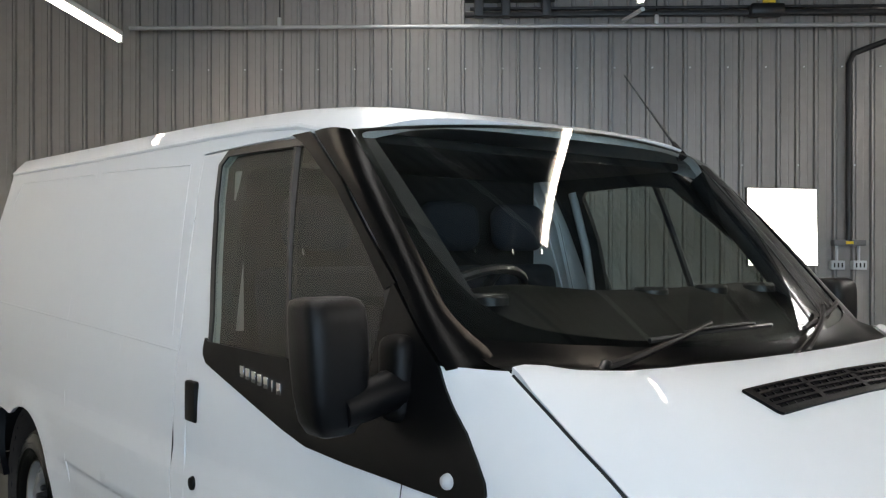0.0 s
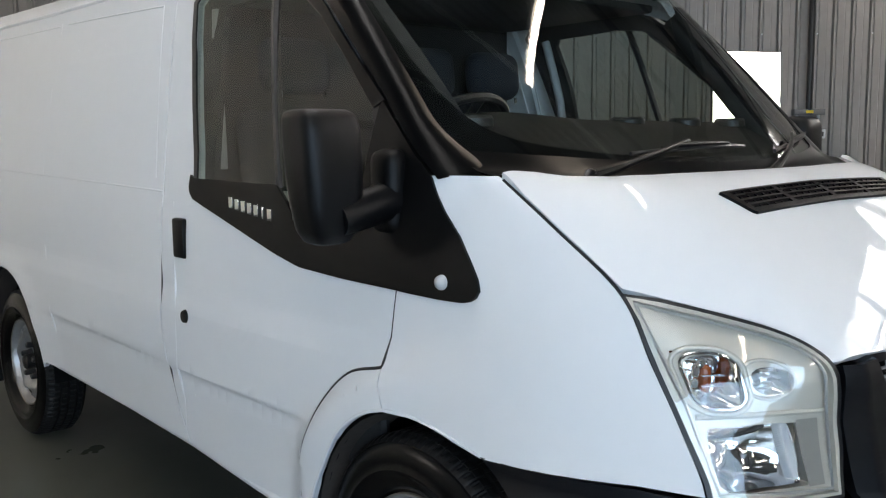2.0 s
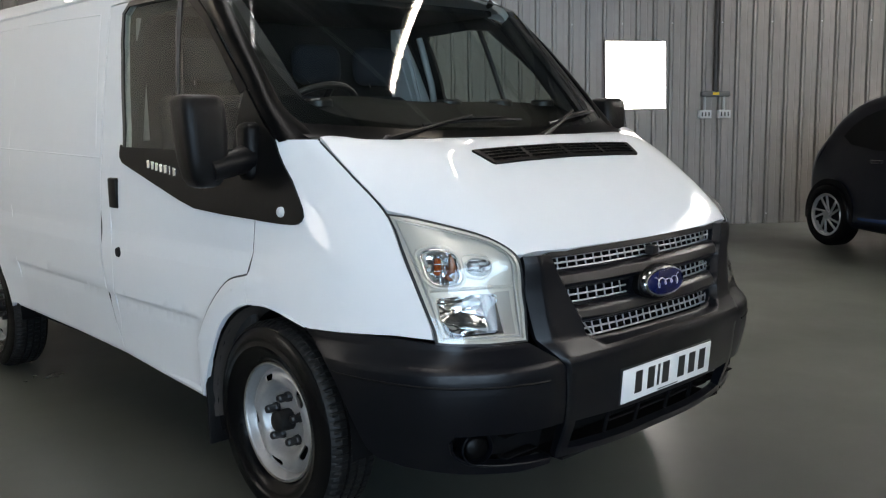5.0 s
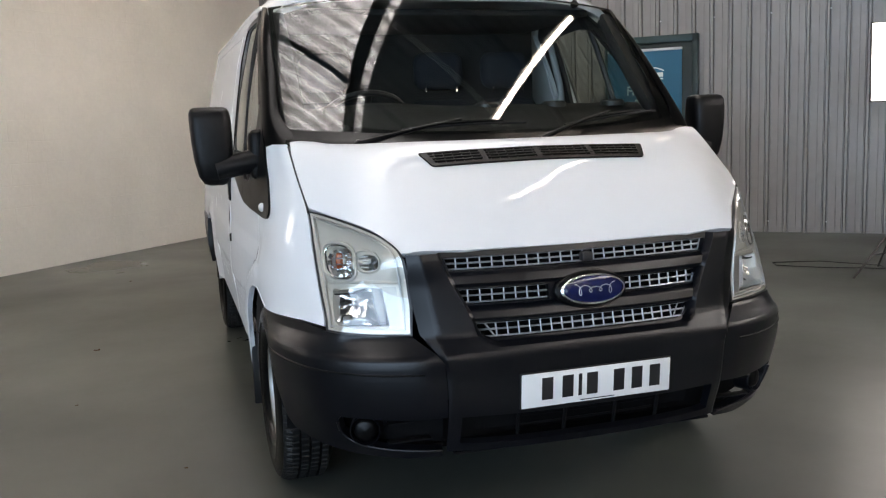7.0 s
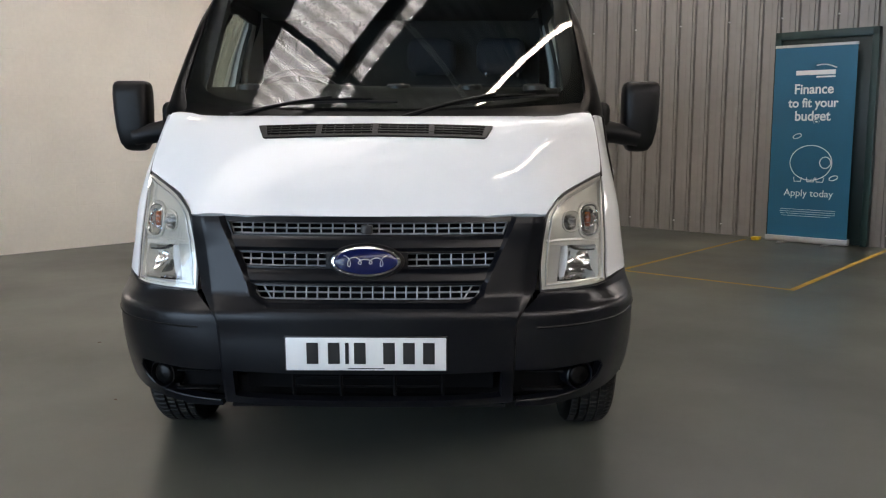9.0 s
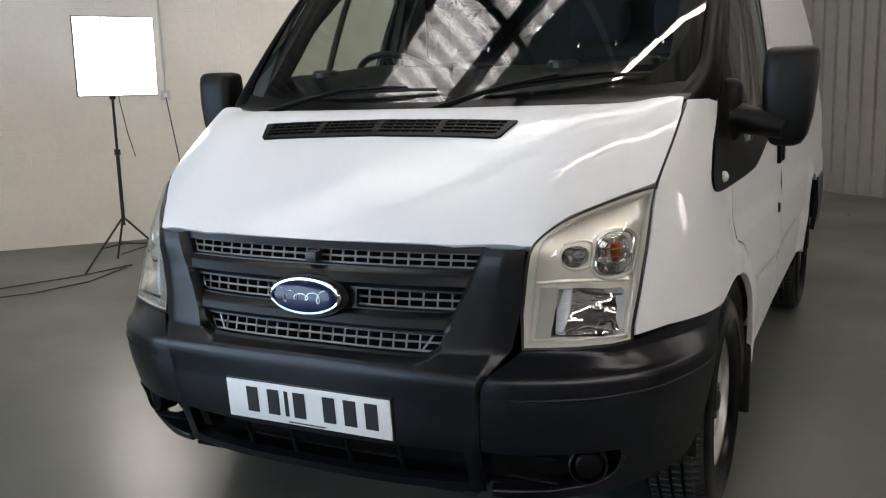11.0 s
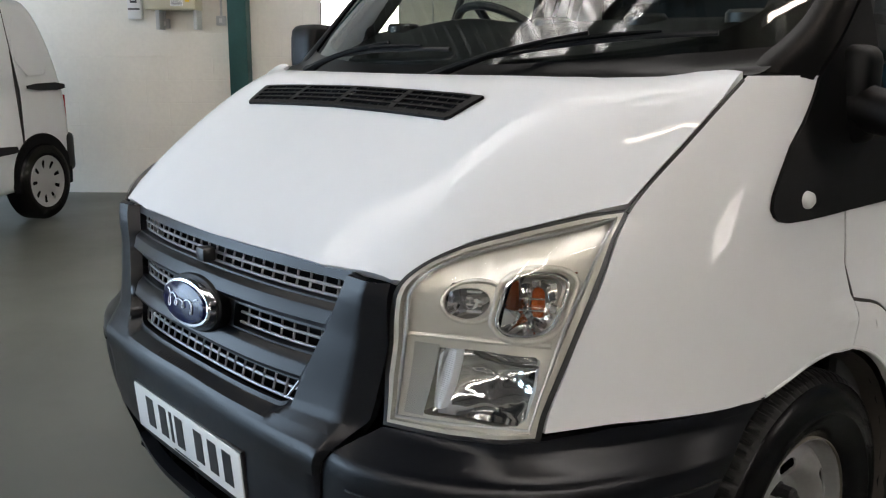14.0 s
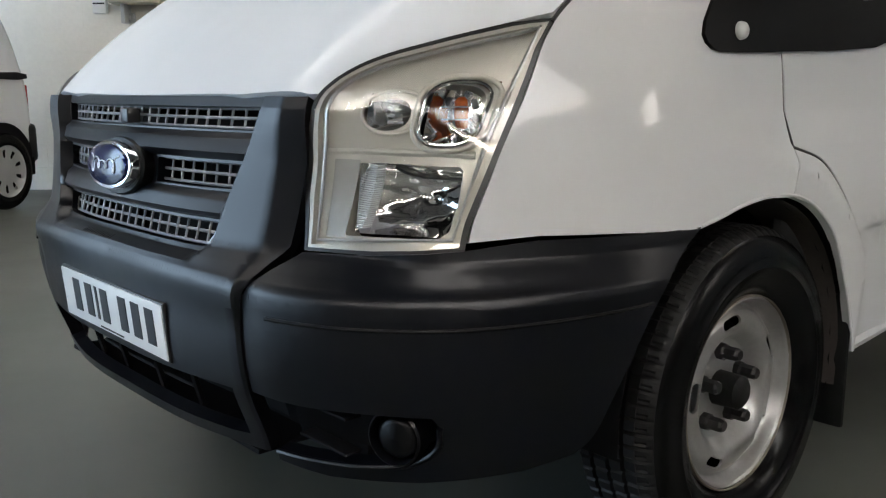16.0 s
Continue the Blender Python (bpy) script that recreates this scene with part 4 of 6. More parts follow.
def wheel(s, y, x, r, front_wheel):
    w = part("wheel", revolve([(0.128, -0.045), (0.16, -0.10), (0.205, -0.14)], 40), DARK, van, "silver steel wheel with a black tyre")
    w.matrix_basis = Matrix.Translation((s * x, y, r)) @ (Matrix.Rotation(math.pi, 4, "Z") if s < 0 else Matrix.Identity(4))
    k = r / 0.35
    wall_in = [(0.203, -0.145), (0.25, -0.168), (0.30, -0.172), (0.332, -0.164), (0.346, -0.150)]
    band = [(0.346, -0.150)]
    for a, b in ((-0.144, -0.124), (-0.114, -0.086), (-0.076, -0.050), (-0.040, -0.016)):
        band += [(0.3505, a), (0.3505, b), (0.337, b + 0.0006), (0.337, b + 0.0094)]
    band = band[:-2] + [(0.349, -0.0155), (0.346, -0.004), (0.341, 0.005), (0.332, 0.014)]
    wall_out = [(0.332, 0.014), (0.328, 0.018), (0.312, 0.025), (0.29, 0.030), (0.272, 0.0302), (0.27, 0.0318), (0.266, 0.0318), (0.264, 0.029), (0.245, 0.025), (0.228, 0.016), (0.216, 0.004), (0.208, -0.006), (0.199, -0.014)]
    bm = revolve([(a * k, b) for a, b in wall_out], 96)
    inner_wall = revolve([(a * k, b) for a, b in wall_in], 96)
    tmp = bpy.data.meshes.new("tyre_inner")
    inner_wall.to_mesh(tmp)
    inner_wall.free()
    bm.from_mesh(tmp)
    part("tyre", bm, RUBBER, w, "glossy black tyre side wall", sharp=60)
    raised = {i for i, q in enumerate(band) if q[0] > 0.345}
    shoulder = {len(band) - 3: 0.004, len(band) - 2: 0.003}
    part("tread", revolve([(a * k, b) for a, b in band], 480, wobble=lambda i, j: -0.005 if i in raised and (j + 2 * (i // 4)) % 6 == 0 else (-shoulder[i] if i in shoulder and j % 6 == 0 else 0)), TREAD, w, "grooved tread with block ribs", sharp=25)
    # pressed rim with five rounded slots
    RR = [0.207, 0.204, 0.200, 0.196, 0.192, 0.187, 0.181, 0.174, 0.165, 0.155, 0.145, 0.135, 0.125, 0.115, 0.106, 0.096, 0.085]
    RX = [-0.012, -0.004, -0.001, -0.006, -0.022, -0.034, -0.034, -0.025, -0.019, -0.017, -0.016, -0.018, -0.025, -0.039, -0.051, -0.056, -0.057]
    RR2, RX2 = RR[::-1], RX[::-1]

    def pressed(u, v):
        a = u / 0.157
        return np.stack([hermite(RR2, RX2, v) + 0.006 * np.cos(5 * (a - 0.45)) * np.exp(-(((v - 0.150) / 0.016) ** 2)), v * np.cos(a), v * np.sin(a)], -1)

    ends = 2 * math.pi * 0.157
    slots = []
    for j in range(5):
        c = ends * (j + (0.39 if s > 0 else 0.57)) / 5
        slots.append([(c + m * 0.020 + 0.0115 * math.cos(t), 0.155 + 0.0115 * math.sin(t)) for m, t0 in ((1, -90), (-1, 90)) for t in [radians(t0 + 30 * q) for q in range(7)]])
    panel("rim", [(0, 0.085), (ends, 0.085), (ends, 0.207), (0, 0.207)], pressed, STEEL, w, "scuffed silver steel rim with five slots", step=0.012, thick=0.005, holes=slots, centre=(-1, 0, 0), weld=True, cuts=((), RR[1:7] + RR[11:15]), sharp=55)
    part("rim_edge", revolve([(0.2075, -0.010), (0.2070, 0.0015), (0.2045, 0.0025), (0.2035, -0.001)], 96, wobble=lambda i, j: 0.0004 * math.sin(j * 2.3) * math.sin(j * 0.37)), mat("worn_rim_edge", (0.30, 0.27, 0.22), 0.5, metal=0.4, vary=0.5, scale=40) if "worn_rim_edge" not in bpy.data.materials else bpy.data.materials["worn_rim_edge"], w, "worn yellowed rim edge")
    part("rim_hub", revolve([(0.0865, -0.058), (0.074, -0.0572), (0.06, -0.056), (0.03, -0.054), (0.0, -0.054)], 48), STEEL, w)
    part("hub_cap", revolve([(0.0, 0.004), (0.028, 0.004), (0.036, -0.002), (0.038, -0.058)], 24), TREAD, w, "black hub cap")
    for j in range(5):
        a = 2 * math.pi * j / 5 + 0.3
        nut = revolve([(0.0, -0.008), (0.011, -0.008), (0.0150, -0.015), (0.0150, -0.040), (0.019, -0.044), (0.019, -0.06)], 8)
        bmesh.ops.translate(nut, verts=nut.verts[:], vec=(0, 0.079 * math.cos(a), 0.079 * math.sin(a)))
        part("wheel_nut", nut, INK, w, smooth=False)


for s in (-1, 1):
    f = side(s)
    # wing
    wing = [(0.728, 1.083), (0.728, 0.95), (0.727, 0.85), (0.727, 0.737)] + flat_y([(0.40, 0.743), (0.53, 0.738)] + curve(ARCH_TOP) + [(1.056, 0.80), (1.069, 0.855), (1.049, 0.93), (1.030, 1.04), (1.02, 1.15), (0.985, 1.30), (0.945, 1.306)]) + [(0.726, 1.306), (0.726, 1.20)]
    panel("front_wing", wing, f, PAINT, van, "white front wing over the wheel", step=0.024, thick=0.02, cuts=((), (0.855, 0.93)))
    part("arch_lip", tube([(s * (float(wrap(np.array([at_y(y, z)]), np.array([z]))[0][0]) - 0.002), y, z + 0.004) for y, z in curve(ARCH_TOP + ARCH_F[1:])], 0.0045, 8), PAINT, van, "rolled white arch lip")
    panel("wheel_arch_panel", [(1.047, 0.760), *curve([(1.073, 0.853), (1.199, 0.817), (1.302, 0.723), (1.374, 0.602), (1.424, 0.436), (1.412, 0.362)]), *curve(ARCH_F)[::-1][:-1]], f, PAINT, van, "white sill end behind the front wheel", step=0.024, thick=0.02)
    # door with window
    door_loop = [(1.036, 1.04), (1.055, 0.93), *curve([(1.076, 0.860), (1.2, 0.824), (1.309, 0.729), (1.383, 0.605), (1.435, 0.437), (1.424, 0.362)]), (1.75, 0.382), (2.092, 0.415), (2.137, 0.51), (2.168, 0.665), (2.204, 0.81), (2.207, 1.02), (2.20, 1.235), (2.25, 1.654), (2.305, 1.868), (2.0, 1.874), (1.625, 1.874), (1.41, 1.727), (1.265, 1.598), (1.145, 1.478), (1.05, 1.392), (1.02, 1.15)]
    door = panel("front_door", door_loop, f, PAINT, van, "white cab door with a black mirror sail", step=0.05, thick=0.03, holes=[DOOR_HOLE], cuts=((), (0.650, 0.668, 0.855, 0.93)))
    panel("window_seal", shrink(DOOR_HOLE, -0.012), f, INK, door, "black window seal", step=0.06, thick=0.006, holes=[shrink(DOOR_HOLE, 0.012)], lift=0.003)
    def pane(y, z):
        low, high = flank(np.clip(y, 1.1, 2.3), np.full_like(z, 1.20)), flank(np.clip(y, 1.1, 2.3), np.full_like(z, 1.87))
        w = (z - 1.20) / 0.67
        return np.stack([s * (low + (high - low) * w + 0.018 * 4 * w * (1 - w)), y, z], -1)

    panel("side_window", shrink(DOOR_HOLE, 0.004), pane, SIDE_GLASS, door, "tinted side window", step=0.08, thick=0, lift=-0.008)
    panel("window_frame", [(1.118, 1.478), (1.265, 1.603), (1.41, 1.733), (1.625, 1.882), (1.72, 1.880), (1.655, 1.853), (1.425, 1.712), (1.28, 1.583), (1.155, 1.46)], f, TRIM, door, "black front window frame", step=0.06, thick=0.012, lift=0.009)
    part("window_divider", bead([(1.70, 1.862), (1.66, 1.72), (1.615, 1.56), (1.57, 1.40), (1.53, 1.258)], s, 0.014, -0.004), INK, door)
    panel("mirror_sail", flat_y(SAIL), f, TRIM, door, "black plastic sail below the window", step=0.05, thick=0.012, lift=0.008)
    for k in range(7):
        y = 1.752 - 0.034 * k
        z = 1.212 - 0.0040 * k
        w0 = 0.011 if k != 5 else 0.004
        q = wrap(np.array([y]), np.array([z]))[0]
        part("lettering_bar", box(s * (q[0] + 0.004) - 0.006, s * (q[0] + 0.004) + 0.006, y - w0, y + w0, z - 0.016, z + 0.016, 0.001), CHROME, door, "small silver bar")
    rep = part("side_repeater", revolve([(0.0, 0.012), (0.010, 0.010), (0.016, 0.004), (0.018, -0.01)], 20), PALE, van, "round clear side repeater lamp")
    q = wrap(np.array([at_y(0.876, 1.078)]), np.array([1.078]))[0]
    rep.matrix_basis = Matrix.Translation((s * (q[0] + 0.010), q[1], q[2])) @ Matrix.Rotation(math.atan2(-0.25, s), 4, "Z")
    # handle and lock
    q = wrap(np.array([2.06]), np.array([1.09]))[0]
    h = part("door_handle", box(s * q[0] - 0.012, s * q[0] + 0.018, 2.03, 2.105, 1.025, 1.150, 0.008), TRIM, door, "black pull handle")
    part("handle_grip", box(s * q[0] - 0.01, s * q[0] + 0.028, 2.06, 2.10, 1.035, 1.14, 0.008), PLASTIC, h)
    lock = part("door_lock", revolve([(0.0, 0.006), (0.019, 0.005), (0.022, -0.004)], 20), TRIM, door)
    lock.matrix_basis = Matrix.Translation((s * 0.9795, 2.033, 0.845)) @ (Matrix.Rotation(math.pi, 4, "Z") if s < 0 else Matrix.Identity(4))
    # load bay flank
    bay = [(2.214, 1.02), (2.208, 1.235), (2.258, 1.654), (2.320, 1.929), (2.8, 1.937), (3.6, 1.945), (4.86, 1.970), (4.86, 1.4), (4.86, 0.76), (4.32, 0.76)]
    bay += [(3.888 + 0.47 * math.cos(a), 0.36 + 0.46 * math.sin(a)) for a in np.linspace(radians(60), radians(172), 12)] + [(3.40, 0.448), (2.75, 0.432), (2.099, 0.417), (2.144, 0.51), (2.175, 0.665), (2.211, 0.81)]
    load = panel("load_bay_side", bay, f, PAINT, van, "white load bay side with pressed panels", step=0.07, thick=0.02, cuts=((), (0.664, 0.684, 0.855, 0.93)))
    part("pressed_line", bead([(2.215, 1.229), (2.8, 1.243), (3.4, 1.256), (4.2, 1.272), (4.84, 1.285)], s), PAINT, load)
    part("pressed_line", bead([(3.40, 1.885), (3.372, 1.60), (3.369, 1.266), (3.336, 0.952), (3.282, 0.689), (3.262, 0.60)], s, 0.0035), PAINT, load)
    part("pressed_line", bead([(2.40, 1.845), (2.9, 1.865), (3.33, 1.878)], s, 0.005), PAINT, load)
    part("pressed_line", bead([(2.40, 1.845), (2.35, 1.70), (2.30, 1.45), (2.27, 1.27)], s, 0.005), PAINT, load)
    part("pressed_line", bead([(3.43, 1.878), (4.0, 1.89), (4.60, 1.905), (4.66, 1.80), (4.66, 1.32)], s, 0.005), PAINT, load)
    for name, owner, pts in (("door_gap", door, [(2.0955, 0.42), (2.1405, 0.51), (2.1715, 0.665), (2.2075, 0.81), (2.2105, 1.02), (2.204, 1.235), (2.254, 1.654), (2.314, 1.872)]), ("door_gap", door, [(1.0745, 0.857), (1.053, 0.93), (1.034, 1.04)]), ("door_gap", door, curve([(1.0745, 0.857), (1.2, 0.8205), (1.3055, 0.726), (1.3785, 0.6035), (1.4305, 0.4365)]))):
        part(name, bead(pts, s, 0.0045, -0.0035), INK, owner)
    part("bonnet_gap", tube([(s * (q[0] - 0.001), q[1], q[2] - 0.003) for q in wrap(np.full(14, 0.7245), np.linspace(1.085, 1.30, 14))], 0.004, 6), INK, van)
    part("pressed_line", bead([(2.11, 0.46), (2.09, 0.56), (2.10, 0.67), (2.10, 0.78), (2.115, 1.0), (2.125, 1.20)], s, 0.004), PAINT, door)
    part("sill", tube([(s * 0.925, y, z) for y, z in ((1.40, 0.362), (1.75, 0.385), (2.1, 0.412), (2.6, 0.428), (3.42, 0.440))], 0.020, 8), PAINT, van, "white sill edge under the doors")
    # bumper corner with fog lamp pocket
    corner = [(P(0.497, 0.33), 0.318), (P(0.60, 0.31), 0.310), (P(0.75, 0.325), 0.322)] + flat_y([(0.38, 0.345)] + curve([(0.455, 0.368), (0.478, 0.392), (0.505, 0.46), (0.545, 0.541), (0.592, 0.612), (0.652, 0.672), (0.735, 0.731)]) + [ (0.53, 0.734), (0.40, 0.736)]) + [(0.722, 0.724), (P(0.70, 0.712), 0.712), (P(0.578, 0.708), 0.708), (P(0.519, 0.66), 0.66), (P(0.496, 0.63), 0.63), (P(0.491, 0.55), 0.55), (P(0.489, 0.455), 0.455), (P(0.60, 0.452), 0.452), (P(0.72, 0.455), 0.455), (P(0.80, 0.455), 0.455), (P(0.806, 0.44), 0.44), (P(0.795, 0.40), 0.40), (P(0.76, 0.365), 0.365), (P(0.66, 0.343), 0.343), (P(0.497, 0.338), 0.338)]
    bumper = panel("bumper_corner", corner, f, PLASTIC, van, "black plastic bumper corner with a fog lamp recess", step=0.02, thick=0.03, sharp=28, cuts=((), (0.655, 0.662, 0.706)))
    # near-black sheet gives the fog lamp recess its shade by colour
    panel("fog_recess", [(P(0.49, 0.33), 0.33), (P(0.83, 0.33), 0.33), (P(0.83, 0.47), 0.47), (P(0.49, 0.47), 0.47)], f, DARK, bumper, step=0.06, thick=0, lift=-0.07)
    q = q_fog = wrap(np.array([P(0.725, 0.405)]), np.array([0.405]))[0]
    fog = part("fog_lamp", revolve([(0.0, 0.006), (0.026, 0.004), (0.034, 0.0), (0.038, -0.006), (0.040, -0.05)], 28), PILLAR, bumper, "round black fog lamp blank")
    lip = [wrap(np.array([P(x, z)]), np.array([z]))[0] for x, z in curve([(0.50, 0.337), (0.60, 0.339), (0.68, 0.346), (0.75, 0.362), (0.793, 0.398), (0.806, 0.437)])]
    part("recess_lip", tube([(s * q[0], q[1] - 0.002, q[2]) for q in lip], 0.0055, 8), PLASTIC, bumper)
    eye = revolve([(0.046, 0.004), (0.050, 0.0), (0.050, -0.06), (0.044, -0.06), (0.044, 0.0), (0.046, 0.004)], 28)
    part("fog_ring", eye, PLASTIC, bumper).matrix_basis = Matrix.Translation((s * q_fog[0], q_fog[1] + 0.018, q_fog[2])) @ Matrix.Rotation(math.atan2(-0.93, s * 0.36), 4, "Z")
    fog.matrix_basis = Matrix.Translation((s * q[0], q[1] + 0.022, q[2])) @ Matrix.Rotation(math.atan2(-0.93, s * 0.36), 4, "Z")
    bm = bmesh.new()
    add_box(bm, s * 0.52, s * 0.66, 0.165, 0.20, 0.365, 0.371, 0.002)
    add_box(bm, s * 0.52, s * 0.66, 0.165, 0.20, 0.428, 0.434, 0.002)
    part("recess_rib", bm, DARK, bumper)
    line = [wrap(np.array([p]), np.array([0.602 + 0.020 * ((p - 0.45) / 0.45) ** 2]))[0] for p in np.linspace(P(0.56, 0.6), at_y(0.585, 0.62), 24)]
    part("bumper_groove", tube([(s * q[0], q[1] + 0.0, q[2]) for q in line], 0.0038, 6), TRIM, bumper)
    # headlamp
    brow_line = curve([(0.596, 0.945), (0.603, 0.968), (0.620, 0.991), (0.655, 1.020), (0.72, 1.051), (0.79, 1.077)])
    lamp_loop = [(0.722, 1.085), (0.722, 0.9), (0.720, 0.729), (P(0.70, 0.72), 0.718), (P(0.582, 0.716), 0.716), (P(0.578, 0.80), 0.80), (P(0.586, 0.88), 0.88)] + [(P(x, z), z) for x, z in brow_line]
    inner_loop = shrink(lamp_loop, 0.009)
    headlamp = panel("headlamp", lamp_loop, f, LAMP_HOUSING, van, "clear headlamp with an amber bulb and chrome reflectors", step=0.04, thick=0.07, holes=[inner_loop], lift=-0.004)
    on = lambda pts: [(P(x, z), z) for x, z in pts]
    skin = lambda pts, d: [(s * (q[0] - 0.2 * d), q[1] + d, q[2]) for q in (wrap(np.array([P(x, z)]), np.array([z]))[0] for x, z in pts)]
    dish = rounded(0.730, 0.798, 0.886, 0.986, 0.027)
    eyelet = rounded(0.666, 0.722, 0.910, 0.966, 0.026)
    openings = [on([(0.658, 0.857), (0.70, 0.859), (0.794, 0.857), (0.800, 0.851), (0.807, 0.80), (0.806, 0.757), (0.796, 0.746), (0.70, 0.742), (0.645, 0.741), (0.640, 0.746)]), on(dish), on(eyelet)]
    panel("lamp_back", shrink(lamp_loop, 0.004), f, LAMP_HOUSING, headlamp, step=0.022, thick=0.045, holes=openings, lift=-0.018)
    rim_line = [(float(q[0][0]) * s, float(q[0][1]), float(q[0][2])) for q in ((f(np.array([u]), np.array([v]))) for u, v in shrink(lamp_loop, 0.017))]
    part("lamp_rim", tube([(s * x, y + 0.009, z) for x, y, z in rim_line + rim_line[:1]], 0.0032, 8), SILVER, headlamp, "satin silver rim inside the lens")
    for ring, r, d in ((rounded(0.722, 0.806, 0.877, 0.994, 0.034), 0.0050, 0.015), (rounded(0.659, 0.729, 0.903, 0.973, 0.032), 0.0035, 0.017)):
        line = skin(ring, d)
        part("lamp_bezel", tube(line + line[:1], r, 10), LAMP_HOUSING, headlamp, "moulded pale bezel")
    ledge = skin([(0.600, 0.874), (0.66, 0.876), (0.72, 0.873), (0.80, 0.870)], 0.020)
    part("lamp_ledge", tube(ledge, 0.006, 8), LAMP_HOUSING, headlamp, "moulded ledge between the lamps")
    panel("lens", shrink(lamp_loop, 0.002), f, LENS, headlamp, "clear curved lens", step=0.04, thick=0, lift=0.001)
    panel("lamp_seal", shrink(lamp_loop, -0.006), f, INK, headlamp, step=0.05, thick=0.01, holes=[shrink(lamp_loop, 0.001)], lift=-0.003)

    def bowl(x0, x1, z0, z1, base, depth, sq, n=14, steps=0.0):
        bm = bmesh.new()
        g = []
        for i in range(n + 1):
            row = []
            for j in range(n + 1):
                u, v = -1 + 2 * i / n, -1 + 2 * j / n
                x, z = (x0 + x1) / 2 + u * (x1 - x0) / 2, (z0 + z1) / 2 + v * (z1 - z0) / 2
                q = wrap(np.array([P(x, z)]), np.array([z]))[0]
                dz = depth * (1 - abs(u) ** sq) ** 0.7 * (1 - abs(v) ** sq) ** 0.7 + 0.6 * steps * (math.sin(9 * u + 4 * v) + math.sin(7 * v - 3 * u + 1)) * (1 - u * u) * (1 - v * v) + steps * (((v * 1.5 + u * 0.5) % 1.0) + 0.5 * math.floor(2.5 * u)) * (1 - u * u) * (1 - v * v)
                row.append(bm.verts.new((s * (q[0] - 0.2 * (base + dz)), q[1] + base + dz, z)))
            g.append(row)
        for i in range(n):
            for j in range(n):
                bm.faces.new((g[i][j], g[i + 1][j], g[i + 1][j + 1], g[i][j + 1]))
        return bm

    main = part("main_reflector", bowl(0.650, 0.808, 0.742, 0.859, 0.026, 0.048, 2.6, 30, 0.004), REFLECTOR, headlamp, "chrome dipped beam reflector")
    panel("reflector_panel", on([(0.606, 0.738), (0.642, 0.738), (0.660, 0.862), (0.618, 0.862)]), f, SMOKE, main, "grey panel beside the reflector", step=0.03, thick=0, lift=-0.0165)
    bm = bmesh.new()
    for k in range(30):
        z = 0.750 + 0.0035 * k
        t = k / 29
        w0 = 0.009 + 0.005 * math.sin(math.pi * t)
        q = wrap(np.array([P(0.653 + 0.014 * t, z)]), np.array([z]))[0]
        add_box(bm, s * (q[0] - w0), s * (q[0] + w0), q[1] + 0.026, q[1] + 0.046, z, z + 0.0027, 0.0009, 1)
    part("reflector_fluting", bm, FLUTE, main, "pale fluted strip")
    brow = [wrap(np.array([P(x, z)]), np.array([z]))[0] for x, z in ((0.690, 0.852), (0.705, 0.843), (0.73, 0.836), (0.76, 0.833), (0.795, 0.832))]
    part("reflector_shade", tube([(s * q[0], q[1] + 0.040, q[2]) for q in brow], [0.007, 0.006, 0.0045, 0.003, 0.002], 8), INK, main)
    ind = part("indicator_reflector", bowl(0.732, 0.798, 0.885, 0.986, 0.024, 0.05, 4), REFLECTOR, headlamp, "chrome indicator chamber")
    ring_pts = skin(dish, 0.012)
    part("indicator_rim", tube(ring_pts + ring_pts[:1], 0.0035, 8), CHROME, ind, "chrome ring")
    q = wrap(np.array([P(0.764, 0.936)]), np.array([0.936]))[0]
    at = Matrix.Translation((s * (q[0] - 0.006), q[1] + 0.036, 0.936)) @ Matrix.Rotation(radians(-90), 4, "Y")
    bulb = revolve([(0.0, 0.026), (0.006, 0.025), (0.0105, 0.020), (0.012, 0.010), (0.012, -0.006), (0.011, -0.016), (0.008, -0.024), (0.0, -0.026)], 10)
    part("amber_bulb", bulb, AMBER, ind, "amber faceted indicator bulb", sharp=15).matrix_basis = at
    cage = bmesh.new()
    rng = random.Random(5)
    for k in range(9):
        w = 2 * math.pi * (k + 0.3) / 9
        m = Matrix.Translation((s * (q[0] - 0.006), q[1] + 0.040, 0.936)) @ Matrix.Rotation(w, 4, "Y") @ Matrix.Translation((0.030, 0.0, 0)) @ Matrix.Rotation(rng.uniform(0.3, 0.8), 4, "Z")
        add_box(cage, -0.007, 0.007, -0.004, 0.004, -0.0085, 0.0085, 0.002, 1, m)
    for k in (-1, 1):
        add_box(cage, -0.021, 0.021, -0.003, 0.005, 0.010 * k - 0.0012, 0.010 * k + 0.0012, 0.0005, 1, Matrix.Translation((s * (q[0] - 0.004), q[1] + 0.018, 0.936)) @ Matrix.Rotation(s * 0.7, 4, "Z"))
    part("indicator_prism", cage, REFLECTOR, ind, "silver prism facets")
    sidel = part("sidelight_reflector", bowl(0.664, 0.724, 0.908, 0.968, 0.020, 0.035, 2.6), REFLECTOR, headlamp, "chrome sidelight chamber")
    q = wrap(np.array([P(0.694, 0.938)]), np.array([0.938]))[0]
    clear = revolve([(0.0, 0.020), (0.007, 0.018), (0.0095, 0.010), (0.0095, -0.010), (0.012, -0.012), (0.012, -0.020)], 10)
    part("clear_bulb", clear, SILVER, sidel, sharp=15).matrix_basis = Matrix.Translation((s * (q[0] - 0.004), q[1] + 0.034, 0.938)) @ Matrix.Rotation(radians(90 if s > 0 else 0), 4, "Z")
